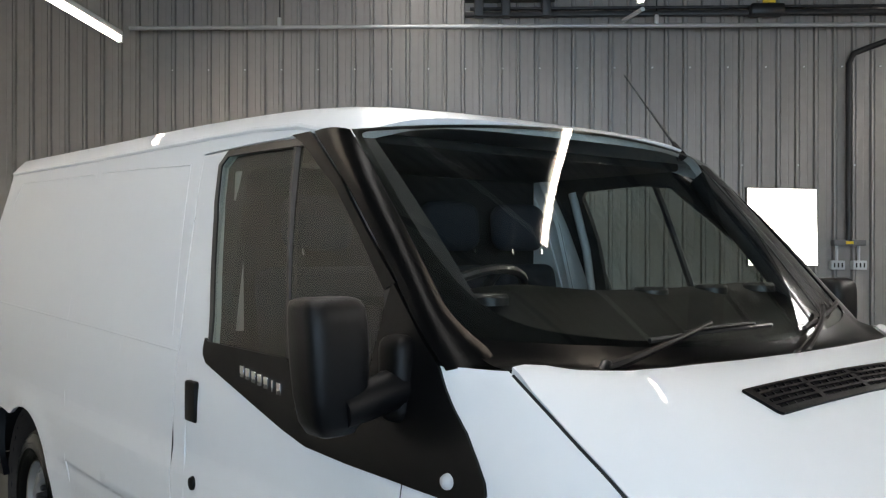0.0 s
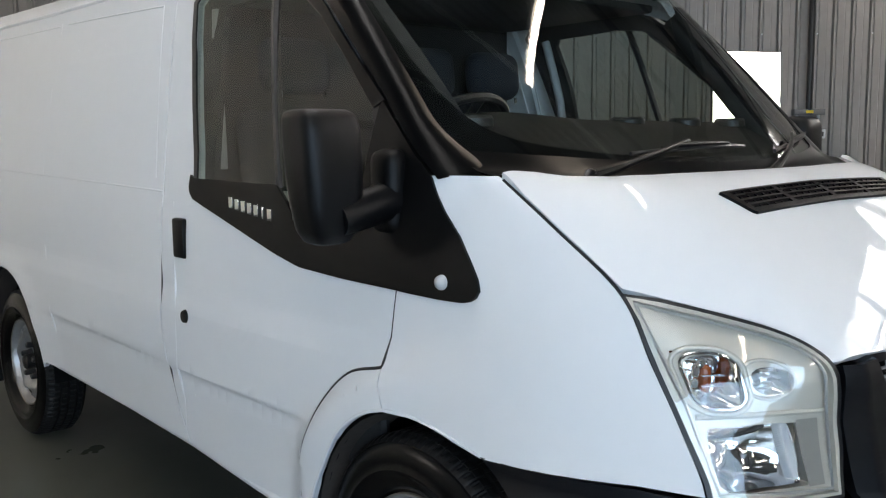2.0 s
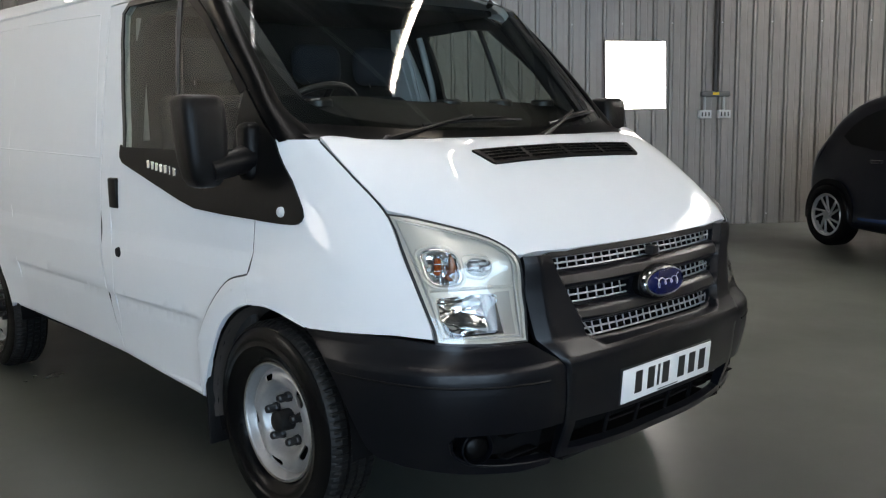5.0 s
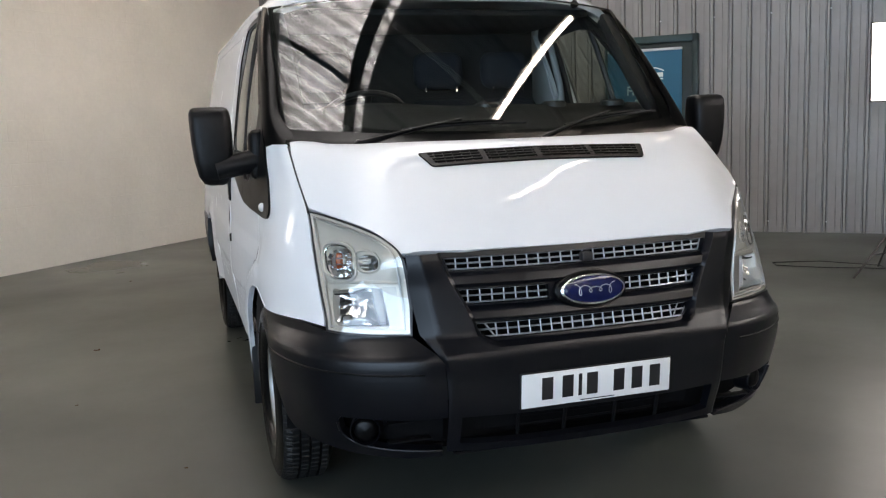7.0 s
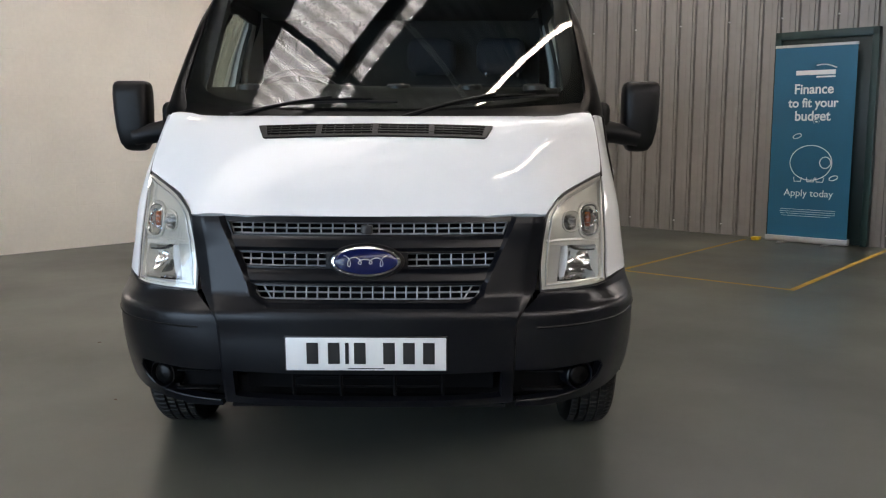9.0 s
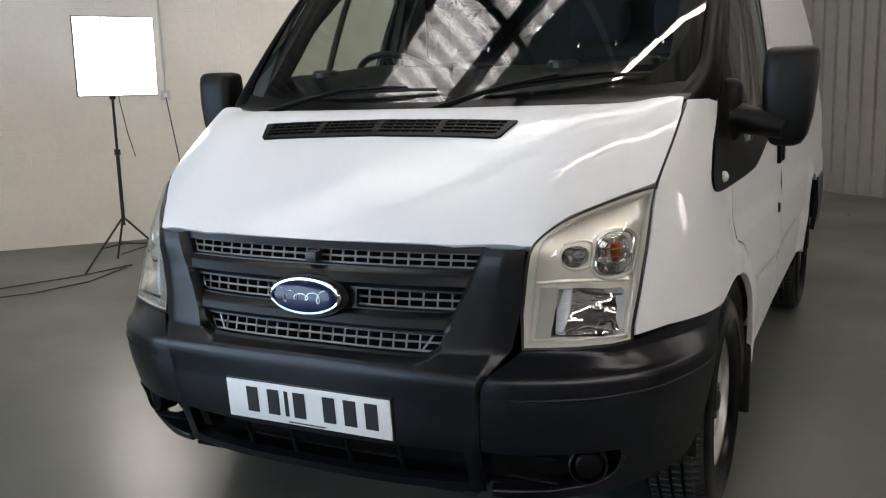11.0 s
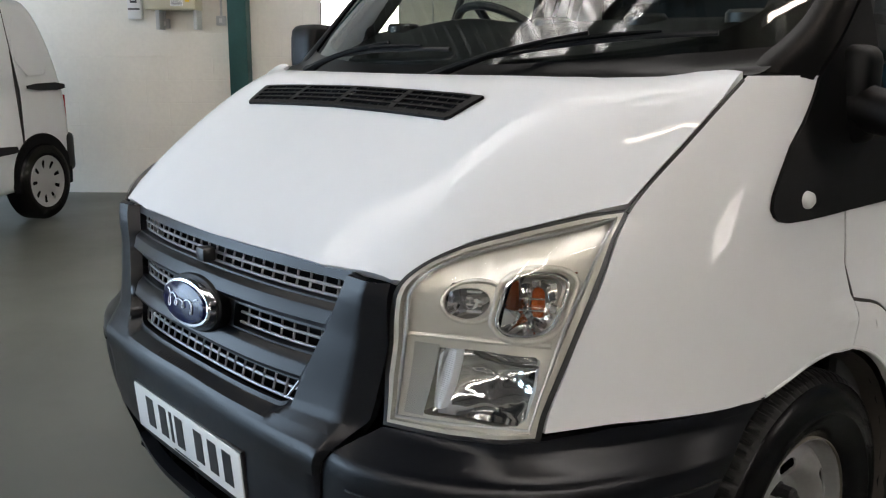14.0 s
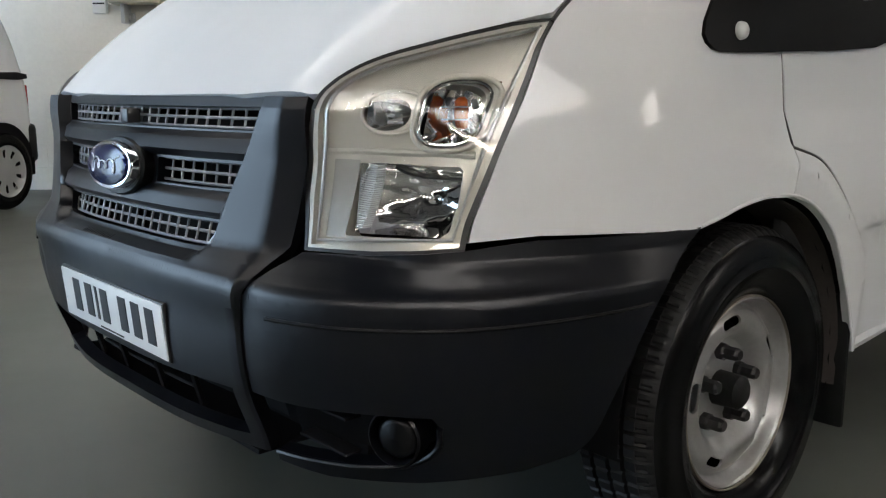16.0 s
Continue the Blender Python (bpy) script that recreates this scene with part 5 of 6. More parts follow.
    for k in range(4):
        part("prism_bar", box(-0.013, 0.013, -0.003, 0.003, -0.002, 0.002, 0.001, 1, m=Matrix.Translation((s * (q[0] - 0.002), q[1] + 0.022, 0.921 + 0.0115 * k)) @ Matrix.Rotation(s * 0.6, 4, "Z")), SILVER, sidel)
    # black windscreen pillar
    bm = bmesh.new()
    rows = []
    for k in range(25):
        v = -0.035 + 1.035 * k / 24
        foot = max(0.0, (0.20 - v) / 0.235)
        e = Vector(screen(np.array([1.005 - 0.085 * foot**2]), np.array([v]))[0])
        sd = Vector(hermite([-0.035, 0, 0.15, 0.31, 0.53, 0.77, 1], [(0.900, 0.925, 1.296), (0.903, 0.950, 1.322), (0.900, 1.035, 1.397), (0.889, 1.122, 1.488), (0.876, 1.250, 1.612), (0.856, 1.398, 1.742), (0.812, 1.605, 1.884)], np.array([v]))[0])
        row = []
        for j in range(9):
            w = j / 8
            q = e.lerp(sd, w) + Vector((0.55, -0.75, 0.35)).normalized() * (0.018 * 4 * w * (1 - w) + 0.005 - 0.010 * max(v, 0) ** 4)
            row.append(bm.verts.new((s * q.x, q.y, q.z)))
        tail = e + Vector((0.0, 0.03, -0.012))
        rows.append([bm.verts.new((s * tail.x, tail.y, tail.z))] + row)
    for a, b in zip(rows, rows[1:]):
        for j in range(9):
            bm.faces.new((a[j], a[j + 1], b[j + 1], b[j]))
    part("windscreen_pillar", bm, PILLAR, van, "satin black windscreen pillar")
    # door mirror
    prof = []
    bm = bmesh.new()
    rows = []
    for z, x0, x1, y0, y1 in ((1.156, 1.075, 1.135, 1.045, 1.09), (1.164, 1.060, 1.155, 1.022, 1.105), (1.19, 1.045, 1.172, 1.005, 1.115), (1.25, 1.036, 1.186, 0.996, 1.120), (1.33, 1.034, 1.194, 0.992, 1.124), (1.40, 1.036, 1.197, 0.995, 1.126), (1.432, 1.040, 1.196, 1.0, 1.126), (1.446, 1.046, 1.191, 1.012, 1.121), (1.453, 1.060, 1.178, 1.03, 1.10)):
        x0, x1, y0, y1 = x0 - 0.022, x1 - 0.028, y0 + 0.028, y1 + 0.028
        cx, cy, hx, hy = (x0 + x1) / 2, (y0 + y1) / 2, (x1 - x0) / 2, (y1 - y0) / 2
        row = []
        for k in range(28):
            a = 2 * math.pi * k / 28
            c, sn = math.cos(a), math.sin(a)
            e = 0.5
            row.append(bm.verts.new((s * (cx + hx * math.copysign(abs(c) ** e, c)), cy + hy * math.copysign(abs(sn) ** e, sn), z)))
        rows.append(row)
    for a, b in zip(rows, rows[1:]):
        for k in range(28):
            bm.faces.new((a[k], a[(k + 1) % 28], b[(k + 1) % 28], b[k]))
    bm.faces.new(rows[0][::-1])
    bm.faces.new(rows[-1])
    mirror = part("door_mirror", bm, TEXTURED, van, "large black door mirror on an arm", sharp=50)
    part("mirror_glass", box(s * 1.048, s * 1.136, 1.140, 1.148, 1.21, 1.41, 0.003), MIRROR, mirror)
    part("mirror_arm", tube([(s * 1.08, 1.055, 1.215), (s * 1.03, 1.055, 1.226), (s * 0.98, 1.06, 1.236), (s * 0.955, 1.062, 1.24), (s * 0.90, 1.07, 1.25)], [0.040, 0.043, 0.044, 0.047, 0.055], 16), TEXTURED, mirror)
    part("mirror_foot", box(s * 0.88, s * 0.955, 1.02, 1.115, 1.17, 1.365, 0.03, 3), TRIM, mirror)
    # wheels, arches and flaps
    wheel(s, 0.988, 0.918, 0.350, True)
    wheel(s, 3.888, 0.918, 0.352, False)
    for yc, r, z0 in ((0.955, 0.405, 0.36), (3.888, 0.45, 0.37)):
        bm = bmesh.new()
        rows = []
        for k in range(19):
            a = radians(-18 + 202 * k / 18)
            rows.append([bm.verts.new((s * x, yc + r * math.cos(a), z0 + r * 0.985 * math.sin(a))) for x in (0.93, 0.80, 0.60)])
        for a, b in zip(rows, rows[1:]):
            for j in range(2):
                bm.faces.new((a[j], a[j + 1], b[j + 1], b[j]))
        part("wheel_arch_liner", bm, DARK, van, "black wheel arch liner")
        bm = bmesh.new()
        rows = []
        for k in range(15):
            a = radians(-10 + 120 * k / 14)
            rows.append([bm.verts.new((s * x, yc + (r + e) * math.cos(a), z0 + (r + e) * 0.985 * math.sin(a))) for x, e in ((0.945, 0.004), (0.90, -0.010), (0.84, -0.014))])
        for a, b in zip(rows, rows[1:]):
            for j in range(2):
                bm.faces.new((a[j], a[j + 1], b[j + 1], b[j]))
        part("arch_flange", bm, DIRTY, van, "dusty brown-grey inner arch flange")
    part("mudflap", box(s * 0.74, s * 0.968, 1.362, 1.380, 0.185, 0.505, 0.008), FLAP, van, "black rubber mudflap")
    part("mudflap", box(s * 0.68, s * 0.93, 4.36, 4.377, 0.16, 0.50, 0.006), FLAP, van, "black rubber mudflap")

rear_bumper = [(4.33, 0.755), (4.86, 0.755), (4.86, 0.42), (4.30, 0.42), (4.33, 0.55)]
for s in (-1, 1):
    panel("rear_bumper_corner", rear_bumper, side(s), PLASTIC, van, "black rear bumper corner", step=0.1, thick=0.03, lift=0.006)
bm = box(-0.93, 0.93, 4.84, 4.87, 0.76, 1.95)
for v in bm.verts:
    v.co.x *= 0.84 if v.co.z > 1.3 else 1.0
part("rear_doors", bm, PAINT, van, "white rear doors")
part("rear_bumper", box(-0.96, 0.96, 4.84, 4.95, 0.42, 0.755, 0.03), PLASTIC, van, "black rear bumper")
part("underbody", box(-0.86, 0.86, 1.45, 4.80, 0.36, 0.43), DARK, van, "dark underbody")
part("engine_tray", box(-0.62, 0.62, 0.24, 1.5, 0.30, 0.40, 0.02), DARK, van, "dark engine bay underside")
part("engine_bay", box(-0.58, 0.58, 0.42, 0.95, 0.4, 0.95, 0.02), DARK, van, "dark engine bay")
part("undershield", box(-0.46, 0.46, 0.115, 0.50, 0.322, 0.331), DARK, van, "dark shield under the nose")
for s in (-1, 1):
    part("undershield", box(s * 0.462, s * 0.70, 0.235, 0.50, 0.318, 0.327), DARK, van, "dark shield under the nose")
part("axle_beam", box(-0.75, 0.75, 0.90, 1.0, 0.27, 0.35, 0.02), DARK, van, "dark front axle")

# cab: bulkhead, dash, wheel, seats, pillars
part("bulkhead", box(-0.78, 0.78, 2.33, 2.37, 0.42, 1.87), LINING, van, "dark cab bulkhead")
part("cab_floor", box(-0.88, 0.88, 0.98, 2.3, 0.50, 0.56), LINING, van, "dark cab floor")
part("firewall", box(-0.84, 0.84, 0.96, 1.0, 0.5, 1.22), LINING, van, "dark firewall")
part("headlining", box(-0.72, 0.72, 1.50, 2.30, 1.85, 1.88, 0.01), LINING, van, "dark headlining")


def dash(u, v):
    x = 0.84 * u
    y = 0.80 + 0.13 * u**2 + v * 0.52
    z = 1.285 + 0.150 * np.sin(np.clip(v / 1.4, 0, 1) * np.pi) + 0.035 * np.exp(-((u + 0.48) / 0.24) ** 2) * np.clip(v * 1.6 - 0.5, 0, 1) - 0.55 * np.clip(v - 0.88, 0, 1) * 3
    return np.stack([x, y, z], -1)


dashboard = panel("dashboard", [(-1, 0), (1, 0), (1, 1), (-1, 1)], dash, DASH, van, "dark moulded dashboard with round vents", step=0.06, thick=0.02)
for x in (-0.60, 0.05, 0.36, 0.64):
    vt = part("dash_vent", revolve([(0.0, 0.0), (0.035, 0.0), (0.045, 0.008), (0.052, 0.0), (0.052, -0.02)], 20), INK, dashboard)
    vt.matrix_basis = Matrix.Translation((x, 1.12, 1.436)) @ Matrix.Rotation(radians(-90), 4, "Y")
bm = bmesh.new()
STEER = Matrix.Translation((-0.42, 1.42, 1.385)) @ Matrix.Rotation(radians(-38), 4, "X")
add_tube(bm, [STEER @ Vector((0.19 * math.cos(2 * math.pi * k / 32), 0.19 * math.sin(2 * math.pi * k / 32), 0)) for k in range(33)], 0.014, 8, caps=False)
steering = part("steering_wheel", bm, INK, van, "black steering wheel")
part("wheel_hub", box(-0.07, 0.07, -0.06, 0.06, -0.05, 0.0, 0.02, m=STEER), INK, steering)
for a in (0.2, math.pi - 0.2, -math.pi / 2):
    part("wheel_spoke", tube([STEER @ Vector((0, 0, -0.02)), STEER @ Vector((0.18 * math.cos(a), 0.18 * math.sin(a), 0))], 0.014, 8), INK, steering)
for x, w in ((-0.44, 0.26), (0.175, 0.18), (0.555, 0.18)):
    seat = part("seat", box(x - w, x + w, 1.56, 2.02, 0.80, 0.95, 0.05, 3), SEAT, van, "dark blue cloth cab seat")
    part("seat_back", box(x - w * 0.95, x + w * 0.95, -0.06, 0.06, 0, 0.60, 0.05, 3, m=Matrix.Translation((0, 2.08, 0.90)) @ Matrix.Rotation(radians(-10), 4, "X")), SEAT, seat)
    part("headrest", box(x - 0.135, x + 0.135, -0.062, 0.062, 0.0, 0.20, 0.060, 5, m=Matrix.Translation((0, 2.19, 1.548)) @ Matrix.Rotation(radians(-6), 4, "X")), SEAT, seat)
    for d in (-0.086, 0.086):
        part("headrest_post", tube([(x + d, 2.142, 1.534), (x + d, 2.146, 1.556)], 0.0065, 8), CHROME, seat)
for s in (-1, 1):
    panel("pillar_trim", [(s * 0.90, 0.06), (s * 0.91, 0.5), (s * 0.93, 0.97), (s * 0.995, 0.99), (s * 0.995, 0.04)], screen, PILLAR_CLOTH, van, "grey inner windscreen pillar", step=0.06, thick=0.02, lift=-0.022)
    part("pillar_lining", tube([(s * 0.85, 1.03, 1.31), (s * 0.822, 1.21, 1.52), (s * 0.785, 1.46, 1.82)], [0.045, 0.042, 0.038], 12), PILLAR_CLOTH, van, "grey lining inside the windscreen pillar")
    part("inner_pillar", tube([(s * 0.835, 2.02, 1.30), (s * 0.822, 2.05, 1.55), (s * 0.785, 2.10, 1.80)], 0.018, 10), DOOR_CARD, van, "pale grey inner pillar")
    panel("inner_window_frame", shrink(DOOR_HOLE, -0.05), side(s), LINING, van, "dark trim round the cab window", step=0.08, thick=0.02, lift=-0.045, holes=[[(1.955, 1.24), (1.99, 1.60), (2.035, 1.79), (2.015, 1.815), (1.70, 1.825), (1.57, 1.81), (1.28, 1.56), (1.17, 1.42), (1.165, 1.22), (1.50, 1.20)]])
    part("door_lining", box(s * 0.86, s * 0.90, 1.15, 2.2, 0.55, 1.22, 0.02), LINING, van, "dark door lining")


# ---- things along the walls ----
def room_part(name, bm, material, parent, label="", **k):
    return part(name, bm, material, parent, label, **k)


def softbox(a, b, z, yaw, tilt):
    """A square photographic lamp on a tripod stand; its lit face looks along local -y."""
    lamp = thing("studio_softbox", "lit white square softbox on a black tripod stand", "studio lamp", room(pose(a, b, 0, 0, 0, yaw)), "softboxes")
    head = Matrix.Translation((0, 0, z)) @ Matrix.Rotation(radians(tilt), 4, "X")
    bm = bmesh.new()
    rows = []
    for h, y in ((0.30, -0.02), (0.305, 0.0), (0.27, 0.05), (0.12, 0.24), (0.06, 0.30)):
        rows.append([bm.verts.new(head @ Vector((sx * h, y, sz * h))) for sx, sz in ((-1, -1), (1, -1), (1, 1), (-1, 1))])
    for p, q in zip(rows, rows[1:]):
        for k in range(4):
            bm.faces.new((p[k], p[(k + 1) % 4], q[(k + 1) % 4], q[k]))
    bm.faces.new(rows[-1])
    part("hood", bm, BLACK_METAL, lamp, "black fabric hood", smooth=False)
    bm = bmesh.new()
    n = 12
    grid = [[bm.verts.new(head @ Vector((-0.296 + 0.592 * i / n, -0.022 + 0.02 * math.sin(math.pi * i / n) * math.sin(math.pi * j / n), -0.296 + 0.592 * j / n))) for j in range(n + 1)] for i in range(n + 1)]
    for i in range(n):
        for j in range(n):
            bm.faces.new((grid[i][j], grid[i + 1][j], grid[i + 1][j + 1], grid[i][j + 1]))
    part("diffuser", bm, PANEL, lamp, "glowing white diffuser")
    part("lamp_holder", box(-0.04, 0.04, 0.24, 0.36, z - 0.10, z + 0.05, 0.01), BLACK_METAL, lamp)
    part("pole", tube([(0, 0.27, 0.35), (0, 0.27, 0.95)], 0.015, 10), BLACK_METAL, lamp)
    part("pole", tube([(0, 0.27, 0.95), (0, 0.27, z)], 0.011, 10), BLACK_METAL, lamp)
    part("clamp", box(-0.022, 0.022, 0.245, 0.295, 0.93, 0.98, 0.006), BLACK_METAL, lamp)
    part("clamp", box(-0.022, 0.022, 0.245, 0.295, 1.38, 1.42, 0.006), BLACK_METAL, lamp)
    for k in range(3):
        w = radians(90 + 120 * k)
        part("leg", tube([(0, 0.27, 0.42), (0.42 * math.cos(w), 0.27 + 0.42 * math.sin(w), 0.012)], 0.009, 8), BLACK_METAL, lamp)
        part("brace", tube([(0, 0.27, 0.20), (0.24 * math.cos(w), 0.27 + 0.24 * math.sin(w), 0.19)], 0.006, 6), BLACK_METAL, lamp)
    part("power_lead", tube([(0.03, 0.30, z - 0.08), (0.06, 0.30, z - 0.35), (0.10, 0.30, z - 0.60), (0.15, 0.31, z - 0.80)], 0.004, 6), INK, lamp)
    return lamp


softbox(5.2, -1.14, 1.73, -90 + 14, -2)
softbox(-0.15, 5.3, 1.71, 8, 3)


def floor_lead(pts, name="power_lead"):
    ob = link(name, tube(pts, 0.005, 6), INK, None)
    ob.matrix_world = ROOM
    return tagged(ob, "thin black power lead lying loose on the floor", "cable")


floor_lead([(-0.15, 5.6, 0.006), (-0.55, 5.3, 0.006), (-1.06, 5.09, 0.006), (-1.38, 4.95, 0.006), (-1.42, 4.82, 0.006), (-1.21, 4.70, 0.006), (-0.9, 4.75, 0.006), (-0.5, 5.0, 0.006), (-0.2, 5.5, 0.006)])
floor_lead([(5.45, -1.1, 0.006), (5.96, -1.0, 0.006), (6.11, -0.5, 0.006), (5.95, -0.1, 0.006), (5.78, -0.15, 0.006), (5.75, -0.5, 0.006), (5.80, -1.05, 0.006), (6.1, -1.6, 0.006), (7.2, -2.2, 0.006), (8.2, -2.7, 0.006)])

# doorway in the cladding, with the roller banner before it
door = tagged(thing("door_1", "dark green steel door in a dark frame", "door", ROOM), kind="structure")
part("door_leaf", box(8.235, 8.275, 0.95, 1.95, 0.01, 2.24, 0.004), mat("dark_green_door", (0.004, 0.022, 0.022), 0.4, vary=0.2), door, "dark green door leaf")
for b0, b1 in ((0.90, 0.97), (1.93, 2.00)):
    part("door_frame", box(8.20, 8.29, b0, b1, 0, 2.33, 0.004), mat("door_frame_green", (0.006, 0.035, 0.034), 0.4, vary=0.2), door)
part("door_frame", box(8.20, 8.29, 0.90, 2.00, 2.245, 2.33, 0.004), mat("door_frame_green", (0.006, 0.035, 0.034), 0.4, vary=0.2), door)

BANNER = Matrix.Translation((8.07, 1.50, 0)) @ Matrix(((0, 0, -1, 0), (-1, 0, 0, 0), (0, 1, 0, 0), (0, 0, 0, 1)))
banner = thing("roller_banner", "tall teal advertising roller banner before the dark door", "banner", ROOM @ BANNER)
part("sheet", box(-0.435, 0.435, 0.07, 2.15, -0.003, 0.0), TEAL, banner, "teal printed sheet", smooth=False)
part("top_rail", box(-0.44, 0.44, 2.145, 2.175, -0.012, 0.008, 0.004), GALV, banner, "silver top rail")
part("base", box(-0.45, 0.45, 0.012, 0.075, -0.06, 0.03, 0.01), GALV, banner, "silver base cassette")
for x in (-0.24, 0.24):
    part("foot", box(x - 0.03, x + 0.03, 0.0, 0.014, -0.10, 0.14, 0.003), GALV, banner)
for body, size, y in (("Finance", 0.150, 1.645), ("to fit your", 0.138, 1.500), ("budget", 0.150, 1.355)):
    t = text_mesh(body, size, PRINT, Matrix.Translation((0, y, 0.002)), parent=banner, depth=0.003, bold=0.0028)
    t.matrix_basis = t.matrix_basis @ Matrix.Diagonal((0.93, 1, 1, 1))
text_mesh("Apply today", 0.110, PRINT, Matrix.Translation((0, 0.525, 0.002)), parent=banner)
part("logo_bar", box(-0.20, 0.22, 1.845, 1.895, 0.0005, 0.002, 0.0005, 1), PRINT, banner)
part("logo_bar", box(0.02, 0.22, 1.815, 1.832, 0.0005, 0.002), PRINT, banner)
part("logo_arc", tube([(0.02 + 0.21 * k / 8, 1.945 + 0.022 * math.sin(math.pi * k / 8) - 0.004 * k, 0.002) for k in range(9)], 0.007, 6), PRINT, banner)
bm = bmesh.new()
add_tube(bm, [(0.01 + 0.225 * math.cos(2 * math.pi * k / 36), 0.895 + 0.19 * math.sin(2 * math.pi * k / 36), 0.002) for k in range(37)], 0.0048, 6, caps=False)
for x in (-0.12, 0.02, 0.12):
    add_tube(bm, [(x - 0.045, 0.735, 0.002), (x - 0.04, 0.688, 0.002), (x + 0.03, 0.688, 0.002), (x + 0.04, 0.735, 0.002)], 0.0048, 6)
add_tube(bm, [(0.165 + 0.058 * math.cos(2 * math.pi * k / 20), 0.90 + 0.062 * math.sin(2 * math.pi * k / 20), 0.002) for k in range(21)], 0.0048, 6, caps=False)
for cx, cy in ((-0.15, 1.185), (0.26, 0.735)):
    add_tube(bm, [(cx + 0.045 * math.cos(2 * math.pi * k / 16), cy + 0.024 * math.sin(2 * math.pi * k / 16) + 0.3 * 0.04 * math.cos(2 * math.pi * k / 16), 0.002) for k in range(17)], 0.0048, 6, caps=False)
part("outline_drawing", bm, PRINT, banner, "thin white outline of a round savings pot")
for k in range(4):
    part("small_print", box(-0.30 + 0.02 * (k == 3), 0.30 - 0.05 * (k == 3), 0.375 - 0.024 * k, 0.379 - 0.024 * k, 0.0005, 0.002), PRINT, banner)
wedge = link("door_wedge", box(8.02, 8.12, 2.02, 2.10, 0.0, 0.035, 0.004), STICKER, None, "small yellow wedge on the floor by the door")
wedge.matrix_world = ROOM
tagged(wedge, "small yellow wedge on the floor by the door", "wedge")


def stripe(a0, b0, a1, b1, w=0.05):
    d = Vector((a1 - a0, b1 - b0, 0))
    n = Vector((-d.y, d.x, 0)).normalized() * w / 2
    bm = bmesh.new()
    p, q = Vector((a0, b0, 0.003)), Vector((a1, b1, 0.003))
    vs = [bm.verts.new(v) for v in (p - n, q - n, q + n, p + n)]
    bm.faces.new(vs)
    return structure("floor_marking", bm, YELLOW, "worn yellow bay line painted on the floor", "floor marking", smooth=False)


stripe(5.06, 0.51, 8.1, 0.66)
stripe(5.06, 0.485, 5.02, 2.05)
stripe(5.0, 2.03, 8.0, 2.16)

# services on the cladding wall
service = thing("pipe_run", "pale grey pipe hung along the cladding wall", "pipe", ROOM)
part("pipe", tube([(8.05, 5.12, 4.03), (8.05, -6.0, 4.00)], 0.024, 12), GALV, service)
for b in (3.42, -0.75, -4.5):
    part("pipe_clip", box(8.02, 8.08, b - 0.02, b + 0.02, 4.03, 4.13, 0.004), GALV, service)
    part("hanger_rod", tube([(8.05, b, 4.1), (8.05, b, EAVES)], 0.008, 6), BLACK_METAL, service)
rail = thing("door_track", "dark steel sliding door track high on the wall", "track", ROOM)
part("rail", box(8.14, 8.22, -6.5, 1.36, 4.155, 4.205, 0.006), BLACK_METAL, rail)
part("rail", box(8.16, 8.21, -6.5, 1.30, 4.235, 4.262, 0.004), BLACK_METAL, rail)
for b in (1.20, 0.90, 0.45):
    part("bracket", box(8.10, 8.24, b - 0.05, b + 0.05, 4.15, 4.62, 0.01), BLACK_METAL, rail)
part("bracket", box(8.08, 8.24, 0.35, 1.36, 4.33, 4.60, 0.01), mat("dark_blind_box", (0.05, 0.045, 0.04), 0.6, vary=0.3), rail, "dark folded shutter box")
part("motor", box(8.04, 8.22, -2.15, -1.78, 4.13, 4.26, 0.03), BLACK_METAL, rail, "dark motor housing")
part("label_plate", box(8.02, 8.05, -2.03, -1.90, 4.25, 4.29, 0.003), STICKER, rail)
strut = link("steel_strut", tube([(6.6, -0.15, 3.70), (5.9, -0.2, 3.62)], 0.02, 8), GALV, None)
strut.matrix_world = ROOM
tagged(strut, "grey steel strut at the end of the tube lamp", "strut")

cross_bar = thing("cross_bar", "pale steel bar hung level with the tube lamps", "bar", ROOM)
part("bar", box(1.02, 1.075, -2.4, 1.0, 3.66, 3.72, 0.004), GALV, cross_bar)
for b in (-2.2, 0.85):
    part("hanger_rod", tube([(1.047, b, 3.71), (1.047, b, EAVES)], 0.006, 6), BLACK_METAL, cross_bar)
conduit = thing("conduit", "black conduit running down the wall to sockets", "conduit", ROOM)
part("pipe", tube([(8.22, -6.0, 4.9), (8.22, -3.35, 3.88), (8.22, -3.10, 3.79), (8.22, -2.95, 3.73), (8.22, -2.90, 3.62), (8.22, -2.90, 1.64)], 0.034, 10), BLACK_METAL, conduit)
part("junction_trunking", box(8.19, 8.29, -3.08, -2.73, 1.60, 1.665, 0.006), mat("grey_trunking", (0.12, 0.12, 0.12), 0.5, vary=0.2), conduit, "dark grey trunking with a yellow label")
part("warning_label", box(8.186, 8.189, -2.94, -2.86, 1.618, 1.65), STICKER, conduit)
for b in (-2.78, -3.02):
    part("riser", tube([(8.245, b, 1.61), (8.245, b, 1.43)], 0.016, 8), PALE, conduit)
    sk = part("socket_box", box(8.20, 8.29, b - 0.075, b + 0.075, 1.335, 1.435, 0.006), PALE, conduit, "grey metal double socket")
    for k in (-1, 0, 1):
        part("socket_slot", box(8.197, 8.2005, b + 0.042 * k - 0.008, b + 0.042 * k + 0.008, 1.36, 1.41), INK, sk)

